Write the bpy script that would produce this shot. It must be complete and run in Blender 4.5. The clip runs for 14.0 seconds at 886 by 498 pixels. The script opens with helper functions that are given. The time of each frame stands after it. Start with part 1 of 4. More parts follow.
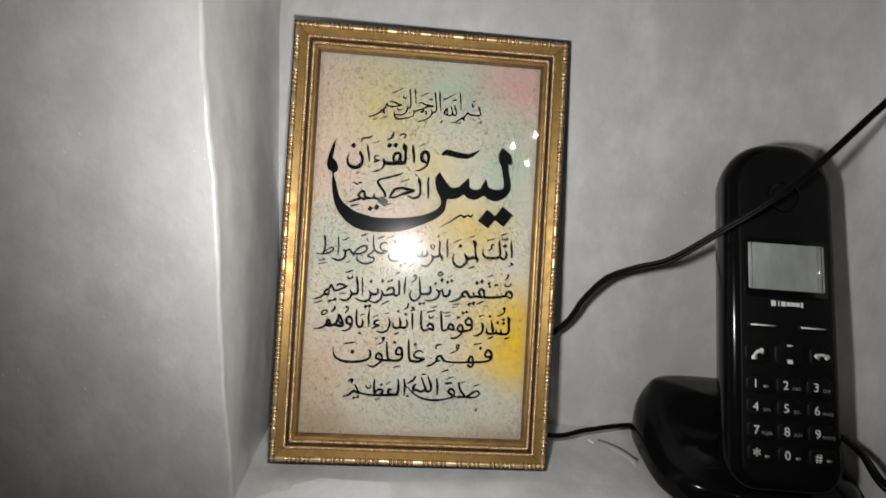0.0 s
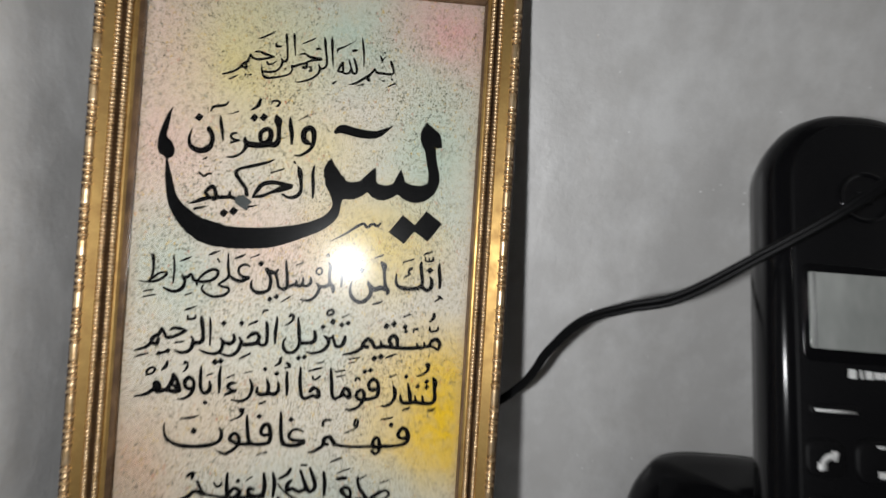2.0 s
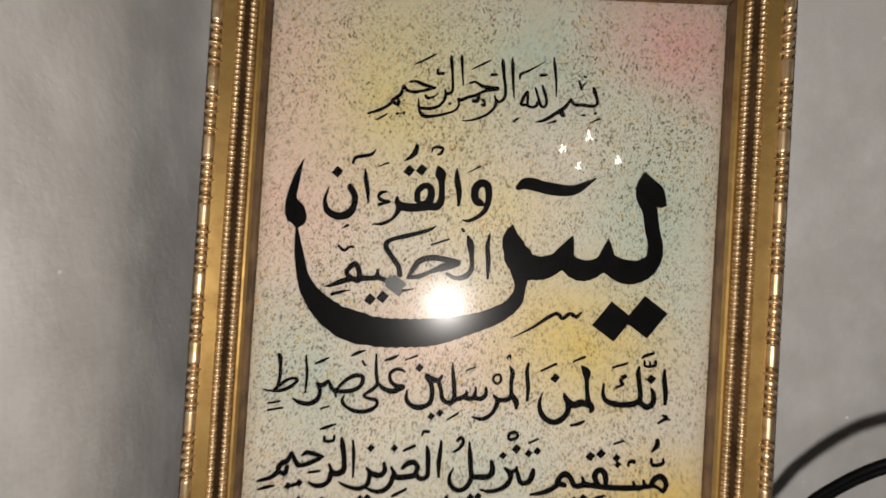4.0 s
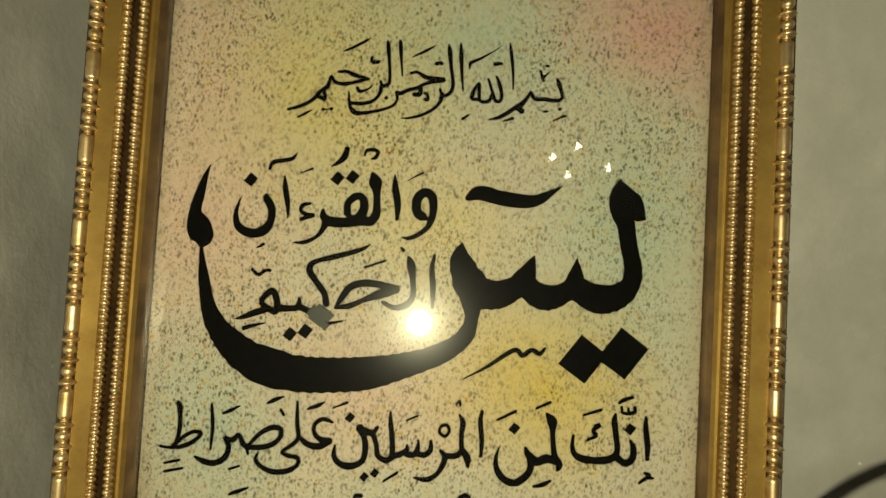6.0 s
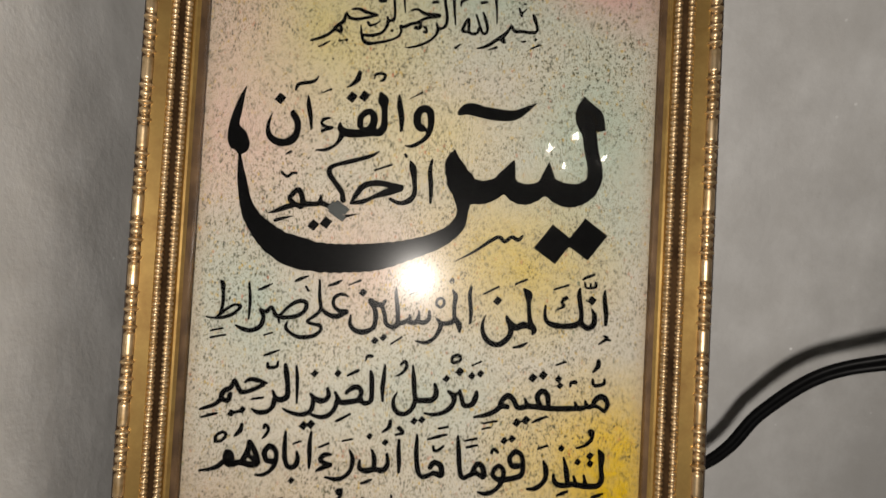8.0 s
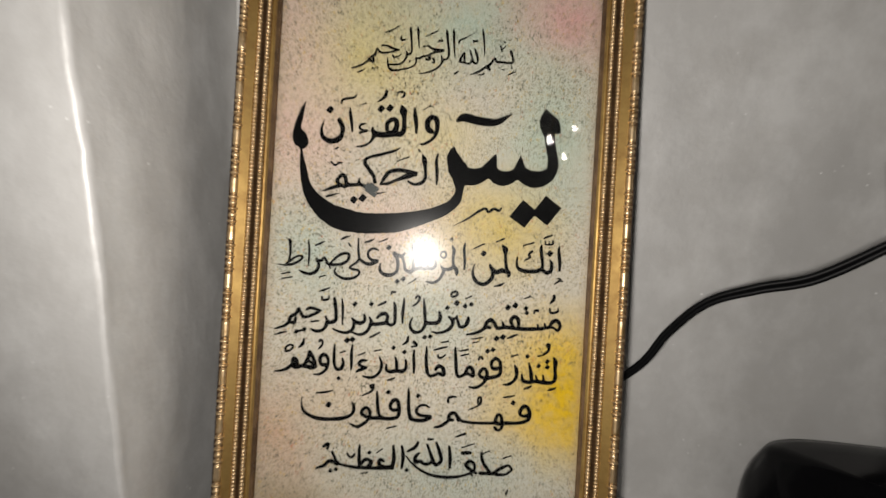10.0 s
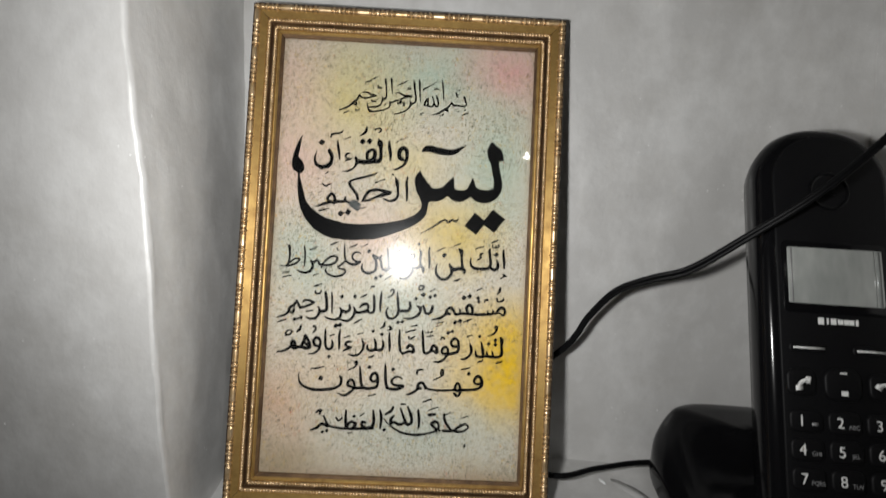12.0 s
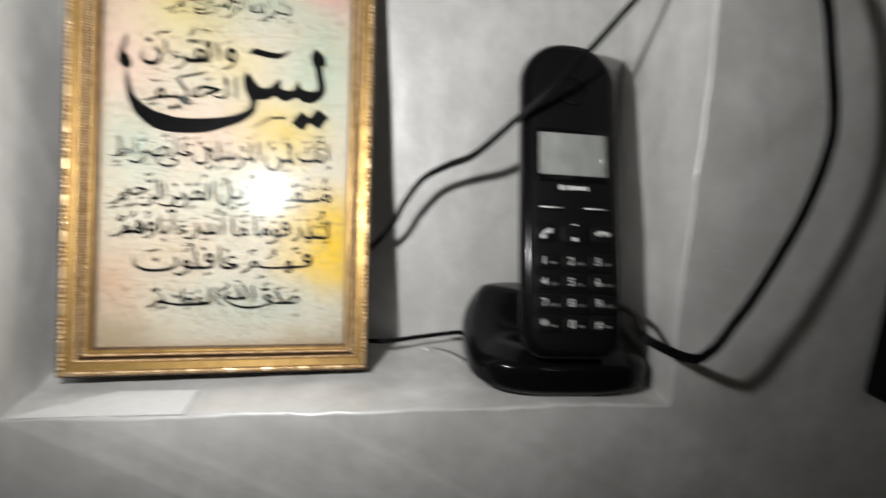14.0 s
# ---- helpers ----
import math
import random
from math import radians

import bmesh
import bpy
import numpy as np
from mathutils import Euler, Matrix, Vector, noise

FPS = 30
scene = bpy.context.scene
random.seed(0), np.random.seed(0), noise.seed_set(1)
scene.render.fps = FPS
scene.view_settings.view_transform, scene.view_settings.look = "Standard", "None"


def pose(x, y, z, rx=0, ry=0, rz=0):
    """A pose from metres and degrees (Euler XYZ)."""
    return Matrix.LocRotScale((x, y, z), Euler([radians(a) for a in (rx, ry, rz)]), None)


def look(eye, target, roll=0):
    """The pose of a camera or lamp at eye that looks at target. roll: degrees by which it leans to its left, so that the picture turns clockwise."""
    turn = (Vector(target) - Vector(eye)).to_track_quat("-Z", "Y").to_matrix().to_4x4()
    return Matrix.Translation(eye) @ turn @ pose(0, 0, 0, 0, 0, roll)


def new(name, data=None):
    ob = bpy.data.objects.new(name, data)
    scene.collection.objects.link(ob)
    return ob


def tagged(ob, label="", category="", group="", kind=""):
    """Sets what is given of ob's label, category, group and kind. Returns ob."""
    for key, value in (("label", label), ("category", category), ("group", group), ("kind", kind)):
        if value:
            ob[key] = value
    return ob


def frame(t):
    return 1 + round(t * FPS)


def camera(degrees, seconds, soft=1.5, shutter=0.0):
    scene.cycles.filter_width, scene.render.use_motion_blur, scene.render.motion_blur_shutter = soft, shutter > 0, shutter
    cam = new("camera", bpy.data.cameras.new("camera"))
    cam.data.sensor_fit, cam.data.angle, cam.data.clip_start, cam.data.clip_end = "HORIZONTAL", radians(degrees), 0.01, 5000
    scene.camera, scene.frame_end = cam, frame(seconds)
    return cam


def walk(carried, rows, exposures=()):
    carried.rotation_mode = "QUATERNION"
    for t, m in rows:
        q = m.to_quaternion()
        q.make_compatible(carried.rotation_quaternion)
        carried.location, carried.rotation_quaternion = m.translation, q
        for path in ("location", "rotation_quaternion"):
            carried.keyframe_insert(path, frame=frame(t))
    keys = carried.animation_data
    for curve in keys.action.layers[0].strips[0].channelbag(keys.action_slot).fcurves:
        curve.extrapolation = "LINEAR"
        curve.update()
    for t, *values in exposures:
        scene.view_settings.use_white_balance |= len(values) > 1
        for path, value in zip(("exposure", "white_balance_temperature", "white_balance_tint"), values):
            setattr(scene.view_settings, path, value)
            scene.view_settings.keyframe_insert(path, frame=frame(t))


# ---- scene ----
# A small plastered wall niche: a gilt-framed calligraphy leans on its back wall beside a cordless phone in its charger.
cam = camera(88.0, 14.0, soft=1.5, shutter=0.6)

SITE = pose(0, 0, 1.2)                                # the niche's ledge is 1.2 m above the floor
LEANING = SITE @ pose(0, 0, 0, -10.5, 0, 4.6)          # the leaning picture, turned a little from the wall
PATH = [
    (0, (-0.004, -0.234, 0.105), (0.113, 1.763, 0.126), 3.3),
    (0.5, (0.002, -0.232, 0.097), (0.153, 1.762, 0.12), 3.3),
    (1, (0.018, -0.206, 0.103), (0.167, 1.788, 0.141), 3.5),
    (1.5, (0.035, -0.18, 0.107), (0.169, 1.815, 0.14), 3.7),
    (2, (0.037, -0.157, 0.116), (0.147, 1.84, 0.147), 3.6),
    (2.5, (0.032, -0.13, 0.124), (0.055, 1.869, 0.167), 3.4),
    (3, (0.019, -0.121, 0.126), (-0.061, 1.877, 0.163), 3.6),
    (3.5, (-0.003, -0.122, 0.132), (-0.083, 1.876, 0.158), 3.7),
    (4, (-0.007, -0.114, 0.138), (-0.075, 1.885, 0.163), 3.5),
    (6.5, (0.005, -0.094, 0.142), (-0.031, 1.904, 0.21), 3.2),
    (7, (0.004, -0.105, 0.133), (-0.032, 1.894, 0.186), 3.3),
    (7.5, (0.006, -0.112, 0.125), (-0.022, 1.887, 0.175), 3.2),
    (8, (0.006, -0.114, 0.119), (-0.023, 1.886, 0.164), 3.1),
    (8.5, (0.008, -0.116, 0.117), (-0.03, 1.883, 0.139), 3.2),
    (9, (0.009, -0.122, 0.113), (-0.027, 1.877, 0.122), 3.2),
    (9.2, (0.009, -0.127, 0.11), (-0.028, 1.872, 0.113), 3.3),
    (11.3, (0.004, -0.204, 0.115), (0.022, 1.795, 0.154), 2.9),
    (11.5, (0.006, -0.204, 0.115), (0.046, 1.795, 0.183), 3.0),
    (12, (0.014, -0.204, 0.105), (0.051, 1.794, 0.176), 2.8),
    (12.5, (0.006, -0.206, 0.087), (0.047, 1.793, 0.146), 3.1),
    (13, (0.004, -0.217, 0.074), (0.093, 1.781, 0.1), 3.0),
    (13.5, (0.018, -0.231, 0.065), (0.283, 1.751, 0.09), 2.4),
    (13.8, (0.037, -0.237, 0.0625), (0.352, 1.731, 0.092), 1.9),
    (14, (0.056, -0.241, 0.061), (0.462, 1.717, 0.066), 1.4),
]
EXPOSURES = [(0.0, -0.2, 6350, 10), (1.5, -0.15, 6350, 10), (2.5, -0.17, 6000, 13), (3.0, -0.32, 6700, 14), (3.5, -0.38, 7150, 13), (4.2, -0.38, 6850, 15), (6.3, -0.62, 11000, -12), (7.0, -0.62, 8900, -3), (7.5, -0.55, 10200, -10),
             (7.9, -0.42, 7000, 13), (9.2, -0.40, 7000, 13), (11.3, -0.22, 6350, 10), (13.0, -0.1, 6350, 10), (14.0, 0.45, 6350, 10)]
walk(cam, [(t, LEANING @ look(eye, target, roll)) for t, eye, target, roll in PATH], EXPOSURES)

# ---- light ----
world = bpy.data.worlds.new("world")
scene.world = world
world.use_nodes = True
world.node_tree.nodes["Background"].inputs[0].default_value = (0.9, 0.85, 0.78, 1)
world.node_tree.nodes["Background"].inputs[1].default_value = 0.02


def torch_light(place, target, watts, radius, colour):
    """The small white torch by which the niche is filmed, a soft-edged beam."""
    data = bpy.data.lights.new("torch_light", "SPOT")
    data.energy, data.shadow_soft_size, data.color = watts, radius, colour
    data.spot_size, data.spot_blend = radians(170), 0.9
    ob = new("torch_light", data)
    ob.matrix_world = look(place, target)
    return ob


torch_light(LEANING @ Vector((-0.013, -0.186, 0.106)), LEANING @ Vector((0.026, 0.0, 0.162)), 1.95, 0.006, (1.0, 0.985, 0.95))

# ---- materials ----


def material(name, build, rough=0.5, metal=0.0, spec=0.5, coat=0.0):
    """A node material: build(graph) returns the colour socket or value, and a height socket for the relief or None."""
    mat = bpy.data.materials.new(name)
    mat.use_nodes = True
    tree = mat.node_tree
    bsdf = tree.nodes["Principled BSDF"]
    bsdf.inputs["Roughness"].default_value = rough
    bsdf.inputs["Metallic"].default_value = metal
    bsdf.inputs["Specular IOR Level"].default_value = spec
    bsdf.inputs["Coat Weight"].default_value = coat
    build(Graph(tree, bsdf))
    return mat


class Graph:
    """Short calls for the nodes that the materials share."""

    def __init__(self, tree, bsdf):
        self.tree, self.bsdf = tree, bsdf
        self.coords = tree.nodes.new("ShaderNodeTexCoord").outputs["Object"]

    def link(self, a, b):
        self.tree.links.new(a, b)

    def put(self, socket, value):
        if hasattr(value, "is_output"):
            self.link(value, socket)
        else:
            socket.default_value = value

    def noise(self, scale, detail=4.0, rough=0.55, coords=None, stretch=None):
        node = self.tree.nodes.new("ShaderNodeTexNoise")
        node.inputs["Scale"].default_value = scale
        node.inputs["Detail"].default_value = detail
        node.inputs["Roughness"].default_value = rough
        source = coords or self.coords
        if stretch:
            mapping = self.tree.nodes.new("ShaderNodeMapping")
            mapping.inputs["Scale"].default_value = stretch
            self.link(source, mapping.inputs["Vector"])
            source = mapping.outputs["Vector"]
        self.link(source, node.inputs["Vector"])
        return node.outputs["Fac"]

    def cells(self, scale, coords=None):
        node = self.tree.nodes.new("ShaderNodeTexVoronoi")
        node.inputs["Scale"].default_value = scale
        self.link(coords or self.coords, node.inputs["Vector"])
        return node

    def ramp(self, fac, *stops):
        node = self.tree.nodes.new("ShaderNodeValToRGB")
        ramp = node.color_ramp
        while len(ramp.elements) < len(stops):
            ramp.elements.new(0.5)
        for element, (at, colour) in zip(ramp.elements, stops):
            element.position = at
            element.color = (*colour, 1) if hasattr(colour, "__len__") else (colour, colour, colour, 1)
        self.link(fac, node.inputs["Fac"])
        return node.outputs["Color"]

    def mix(self, fac, a, b, kind="MIX"):
        node = self.tree.nodes.new("ShaderNodeMix")
        node.data_type, node.blend_type = "RGBA", kind
        self.put(node.inputs[0], fac)
        for socket, value in ((node.inputs[6], a), (node.inputs[7], b)):
            self.put(socket, value if hasattr(value, "is_output") else (*value, 1))
        return node.outputs[2]

    def math(self, kind, a, b=0.0, c=0.0):
        node = self.tree.nodes.new("ShaderNodeMath")
        node.operation = kind
        for socket, value in zip(node.inputs, (a, b, c)):
            self.put(socket, value)
        return node.outputs[0]

    def colour(self, value):
        self.put(self.bsdf.inputs["Base Color"], value if hasattr(value, "is_output") else (*value, 1))

    def rough(self, value):
        self.put(self.bsdf.inputs["Roughness"], value)

    def bump(self, height, distance, strength=1.0):
        node = self.tree.nodes.new("ShaderNodeBump")
        node.inputs["Distance"].default_value = distance
        node.inputs["Strength"].default_value = strength
        self.link(height, node.inputs["Height"])
        old = self.bsdf.inputs["Normal"].links
        if old:
            self.link(old[0].from_socket, node.inputs["Normal"])
        self.link(node.outputs["Normal"], self.bsdf.inputs["Normal"])


def plaster(g):
    """Satin plaster with a pearl lustre: cloudy trowel marks, a few bright flecks, fine grain."""
    large = g.noise(9, 5, 0.6)
    grain = g.noise(170, 4, 0.65)
    clouds = g.noise(30, 7, 0.68, stretch=(1, 1, 0.75))
    strokes = g.noise(55, 5, 0.6, stretch=(0.75, 1, 1.0))
    base = g.ramp(large, (0.3, (0.46, 0.453, 0.44)), (0.72, (0.57, 0.563, 0.55)))
    base = g.mix(g.ramp(clouds, (0.42, 0.0), (0.66, 0.75)), base, (0.68, 0.677, 0.665))
    base = g.mix(g.ramp(strokes, (0.48, 0.0), (0.76, 0.38)), base, (0.41, 0.395, 0.37))
    specks = g.cells(240)
    chosen = g.ramp(g.noise(70, 2, 0.5), (0.60, 0.0), (0.68, 1.0))
    fleck = g.math("MULTIPLY", g.ramp(specks.outputs["Distance"], (0.06, 0.9), (0.14, 0.0)), chosen)
    base = g.mix(fleck, base, (0.85, 0.85, 0.84))
    g.colour(base)
    g.rough(g.ramp(clouds, (0.35, 0.50), (0.72, 0.30)))
    g.bump(clouds, 0.0010, 0.6)
    g.bump(strokes, 0.0008, 0.5)
    g.bump(grain, 0.00014, 0.6)


def dark_wood(g):
    grain = g.noise(60, 5, 0.6, stretch=(1, 1, 0.1))
    g.colour(g.ramp(grain, (0.3, (0.012, 0.008, 0.006)), (0.7, (0.035, 0.022, 0.014))))


def gilt(g):
    wear = g.noise(120, 5, 0.65)
    stain = g.noise(28, 4, 0.6)
    base = g.ramp(wear, (0.3, (0.26, 0.150, 0.046)), (0.65, (0.49, 0.32, 0.105)))
    base = g.mix(g.ramp(stain, (0.45, 0.0), (0.75, 0.45)), base, (0.19, 0.105, 0.04))
    g.colour(base)
    g.rough(g.ramp(wear, (0.3, 0.55), (0.7, 0.36)))
    g.bump(wear, 0.0002, 0.4)


def bright_gilt(g):
    wear = g.noise(300, 4, 0.6)
    g.colour(g.ramp(wear, (0.3, (0.42, 0.27, 0.12)), (0.6, (0.78, 0.58, 0.35))))
    g.rough(g.ramp(wear, (0.3, 0.48), (0.7, 0.34)))


def groove_brown(g):
    wear = g.noise(150, 4, 0.6)
    g.colour(g.ramp(wear, (0.35, (0.075, 0.040, 0.018)), (0.75, (0.21, 0.120, 0.055))))


def plain(colour, scale=400.0, spread=0.25, relief=0.0):
    def build(g):
        grain = g.noise(scale, 3, 0.6)
        low = tuple(c * (1 - spread) for c in colour)
        high = tuple(min(1.0, c * (1 + spread)) for c in colour)
        g.colour(g.ramp(grain, (0.3, low), (0.7, high)))
        if relief:
            g.bump(grain, relief)
    return build


PLASTER = material("pearl_plaster", plaster, 0.42, 0.12, spec=0.6)
GILT = material("worn_gilt", gilt, 0.45, 0.75)
BRIGHT_GILT = material("bright_gilt", bright_gilt, 0.33, 0.9)
GROOVE = material("groove_brown", groove_brown, 0.5, 0.3)
DARK_WOOD = material("dark_frame_side", dark_wood, 0.5)
INK = material("black_ink", plain((0.0028, 0.0028, 0.0032), 500, 0.4), 0.6, spec=0.03)
STAIN = material("grey_stain", plain((0.016, 0.020, 0.019), 900, 0.4), 0.5)
BLACK_MATT = material("black_matt_plastic", plain((0.005, 0.005, 0.0055), 1500, 0.25, 0.00005), 0.5, spec=0.09)
BLACK_GLOSS = material("black_gloss_plastic", plain((0.0035, 0.0035, 0.004), 900, 0.2), 0.15, spec=0.17)
BLACK_KEY = material("black_key_rubber", plain((0.005, 0.005, 0.0055), 1200, 0.2), 0.5, spec=0.12)
CABLE_BLACK = material("black_cable_jacket", plain((0.0032, 0.0032, 0.0034), 700, 0.3), 0.42, spec=0.09)
PRINT = material("white_print", plain((0.72, 0.72, 0.70), 900, 0.06), 0.5)
DIM_PRINT = material("grey_print", plain((0.22, 0.22, 0.22), 900, 0.1), 0.5)


def paper_art(g):
    """Sprayed watercolour paper in the sheet's own metres: cream, with drifts of yellow, pink and pale green, and spatter."""
    sep = g.tree.nodes.new("ShaderNodeSeparateXYZ")
    g.link(g.coords, sep.inputs[0])
    wobble = g.noise(26, 4, 0.6)
    x = g.math("ADD", sep.outputs["X"], g.math("MULTIPLY_ADD", wobble, 0.03, -0.015))
    z = g.math("ADD", sep.outputs["Z"], g.math("MULTIPLY_ADD", g.noise(21, 3, 0.6), 0.03, -0.015))

    def drift(cx, cz, rx, rz, strength):
        dx = g.math("DIVIDE", g.math("SUBTRACT", x, cx), rx)
        dz = g.math("DIVIDE", g.math("SUBTRACT", z, cz), rz)
        far = g.math("SQRT", g.math("ADD", g.math("MULTIPLY", dx, dx), g.math("MULTIPLY", dz, dz)))
        return g.ramp(far, (0.05, strength), (0.95, 0.0))

    base = g.mix(g.ramp(g.noise(20, 5, 0.65), (0.3, 0.0), (0.7, 1.0)), (0.52, 0.46, 0.375), (0.53, 0.49, 0.425))
    for cx, cz, rx, rz, strength, tint in (
            (0.008, 0.188, 0.050, 0.022, 0.8, (0.38, 0.44, 0.37)),     # grey green at the top
            (-0.026, 0.176, 0.036, 0.034, 0.75, (0.55, 0.46, 0.22)),    # yellow by the first line
            (0.046, 0.193, 0.032, 0.020, 0.90, (0.58, 0.34, 0.32)),     # pink corner
            (-0.054, 0.190, 0.022, 0.030, 0.65, (0.60, 0.43, 0.36)),
            (-0.050, 0.150, 0.024, 0.044, 0.80, (0.61, 0.43, 0.37)),    # pink at the left
            (0.040, 0.150, 0.026, 0.036, 0.75, (0.37, 0.45, 0.38)),     # grey green at the right
            (-0.012, 0.116, 0.040, 0.020, 0.65, (0.60, 0.43, 0.36)),    # pink under the bowl
            (0.024, 0.120, 0.030, 0.024, 0.9, (0.55, 0.42, 0.15)),      # yellow under the dots
            (-0.044, 0.108, 0.022, 0.024, 0.65, (0.35, 0.42, 0.37)),
            (0.002, 0.084, 0.030, 0.020, 0.55, (0.40, 0.45, 0.40)),
            (0.047, 0.064, 0.034, 0.035, 1.0, (0.62, 0.40, 0.0)),      # strong yellow
            (0.052, 0.057, 0.022, 0.030, 1.0, (0.64, 0.41, 0.0)),       # its full core at the margin
            (-0.052, 0.040, 0.020, 0.034, 0.7, (0.53, 0.34, 0.24)),
            (0.012, 0.032, 0.048, 0.020, 0.6, (0.40, 0.45, 0.41)),
            (-0.030, 0.055, 0.026, 0.020, 0.45, (0.53, 0.40, 0.29)),
            (-0.050, 0.014, 0.026, 0.012, 0.6, (0.34, 0.25, 0.15)),
            (0.046, 0.013, 0.030, 0.010, 0.6, (0.33, 0.26, 0.17)),
            (0.000, 0.150, 0.022, 0.018, 0.6, (0.59, 0.49, 0.26))):
        grey = sum(tint) / 3
        base = g.mix(drift(cx, cz, rx * 1.06, rz * 1.06, min(1.0, strength * 1.15)), base, tuple(max(0.0, grey + 1.06 * (c - grey)) for c in tint))
    edge = g.math("MINIMUM", g.math("SUBTRACT", 0.0568, g.math("ABSOLUTE", g.math("ADD", sep.outputs["X"], 0.0010))), g.math("SUBTRACT", sep.outputs["Z"], 0.0124))
    ragged = g.math("ADD", edge, g.math("MULTIPLY_ADD", g.noise(300, 3, 0.6), 0.0016, -0.0008))
    base = g.mix(g.ramp(g.math("MULTIPLY", ragged, 100), (0.02, 0.55), (0.36, 0.0)), base, (0.40, 0.29, 0.20))   # brown tint towards the side and bottom edges
    mottle = g.noise(260, 3, 0.6)
    base = g.mix(g.ramp(mottle, (0.45, 0.0), (0.75, 0.45)), base, (0.45, 0.38, 0.27))
    thick = g.ramp(g.noise(34, 5, 0.7), (0.34, 0.25), (0.60, 1.0))
    for scale, size, tint, low, high in ((1300, 0.44, (0.04, 0.042, 0.026), 0.46, 0.56), (780, 0.29, (0.06, 0.07, 0.04), 0.50, 0.60),
                                         (800, 0.30, (0.48, 0.13, 0.06), 0.52, 0.64), (2100, 0.46, (0.12, 0.105, 0.05), 0.38, 0.52),
                                         (380, 0.19, (0.12, 0.15, 0.10), 0.52, 0.62), (1000, 0.34, (0.52, 0.33, 0.05), 0.48, 0.60)):
        slant = g.tree.nodes.new("ShaderNodeMapping")
        slant.inputs["Rotation"].default_value = (0, radians(scale * 0.37 % 60 - 15), 0)
        slant.inputs["Scale"].default_value = (1.0, 1.0, 0.62)
        g.link(g.coords, slant.inputs["Vector"])
        cell = g.cells(scale, slant.outputs["Vector"])
        spot = g.ramp(cell.outputs["Distance"], (size * 0.55, 0.9), (size, 0.0))
        pick = g.math("MULTIPLY", thick, g.ramp(g.noise(scale * 0.31, 3, 0.65), (low, 0.0), (high, 1.0)))
        base = g.mix(g.math("MULTIPLY", spot, pick), base, tint)
    g.colour(base)
    g.bump(g.noise(900, 3, 0.6), 0.0001, 0.4)


ART = material("sprayed_art_paper", paper_art, 0.6, spec=0.3)


def glass_material(name, dust):
    """Clear glass: what lies behind shows through, with a sharp reflection and a faint dusty one."""
    mat = bpy.data.materials.new(name)
    mat.use_nodes = True
    tree = mat.node_tree
    tree.nodes.remove(tree.nodes["Principled BSDF"])
    clear = tree.nodes.new("ShaderNodeBsdfTransparent")
    clear.inputs[0].default_value = (0.97, 0.98, 0.97, 1)
    sharp = tree.nodes.new("ShaderNodeBsdfGlossy")
    sharp.inputs["Roughness"].default_value = 0.03
    dusty = tree.nodes.new("ShaderNodeBsdfGlossy")
    dusty.inputs["Roughness"].default_value = 0.20
    fresnel = tree.nodes.new("ShaderNodeFresnel")
    fresnel.inputs["IOR"].default_value = 1.5
    inner = tree.nodes.new("ShaderNodeMixShader")
    inner.inputs[0].default_value = dust
    outer = tree.nodes.new("ShaderNodeMixShader")
    tree.links.new(sharp.outputs[0], inner.inputs[1])
    tree.links.new(dusty.outputs[0], inner.inputs[2])
    tree.links.new(fresnel.outputs[0], outer.inputs[0])
    tree.links.new(clear.outputs[0], outer.inputs[1])
    tree.links.new(inner.outputs[0], outer.inputs[2])
    tree.links.new(outer.outputs[0], tree.nodes["Material Output"].inputs["Surface"])
    return mat


GLASS = glass_material("picture_glass", 0.15)


def display(g):
    smear = g.noise(90, 3, 0.6, stretch=(1, 1, 0.4))
    g.colour(g.ramp(smear, (0.3, (0.20, 0.21, 0.20)), (0.7, (0.34, 0.35, 0.33))))


DISPLAY = material("grey_lcd", display, 0.22, spec=0.8)
LCD_SHADE = material("lcd_shade", plain((0.225, 0.235, 0.225), 300, 0.12), 0.22, spec=0.8)
# white of the ledge's built-in light patch, and of the plaster crumb
LIGHT_PATCH_AND_CRUMB = material("light_patch_and_crumb", plain((0.64, 0.645, 0.64), 300, 0.05, 0.0001), 0.6)
FLOOR_TILE = material("floor_tile", plain((0.34, 0.31, 0.27), 12, 0.15), 0.35)
CEILING_PAINT = material("ceiling_paint", plain((0.78, 0.77, 0.74), 8, 0.04), 0.8)
BRASS = material("lamp_brass", plain((0.55, 0.38, 0.16), 60, 0.2), 0.3, 1.0)

lamp_glow = bpy.data.materials.new("lit_lamp_glass")
lamp_glow.use_nodes = True
lamp_glow.node_tree.nodes["Principled BSDF"].inputs["Emission Color"].default_value = (1.0, 0.95, 0.86, 1)
lamp_glow.node_tree.nodes["Principled BSDF"].inputs["Emission Strength"].default_value = 90.0


# ---- helpers for building ----


def mesh_of(name, bm, mat, smooth=True):
    data = bpy.data.meshes.new(name)
    bmesh.ops.recalc_face_normals(bm, faces=bm.faces)
    for face in bm.faces:
        face.smooth = smooth
    bm.to_mesh(data)
    bm.free()
    data.materials.append(mat)
    return data


def part(name, bm, mat, parent=None, label="", smooth=True):
    """One bmesh as one object, under a thing or a part."""
    ob = new(name, mesh_of(name, bm, mat, smooth))
    ob.parent = parent
    if label:
        tagged(ob, label)
    return ob


def sharp(ob, degrees=35):
    ob.data.set_sharp_from_angle(angle=radians(degrees))
    return ob


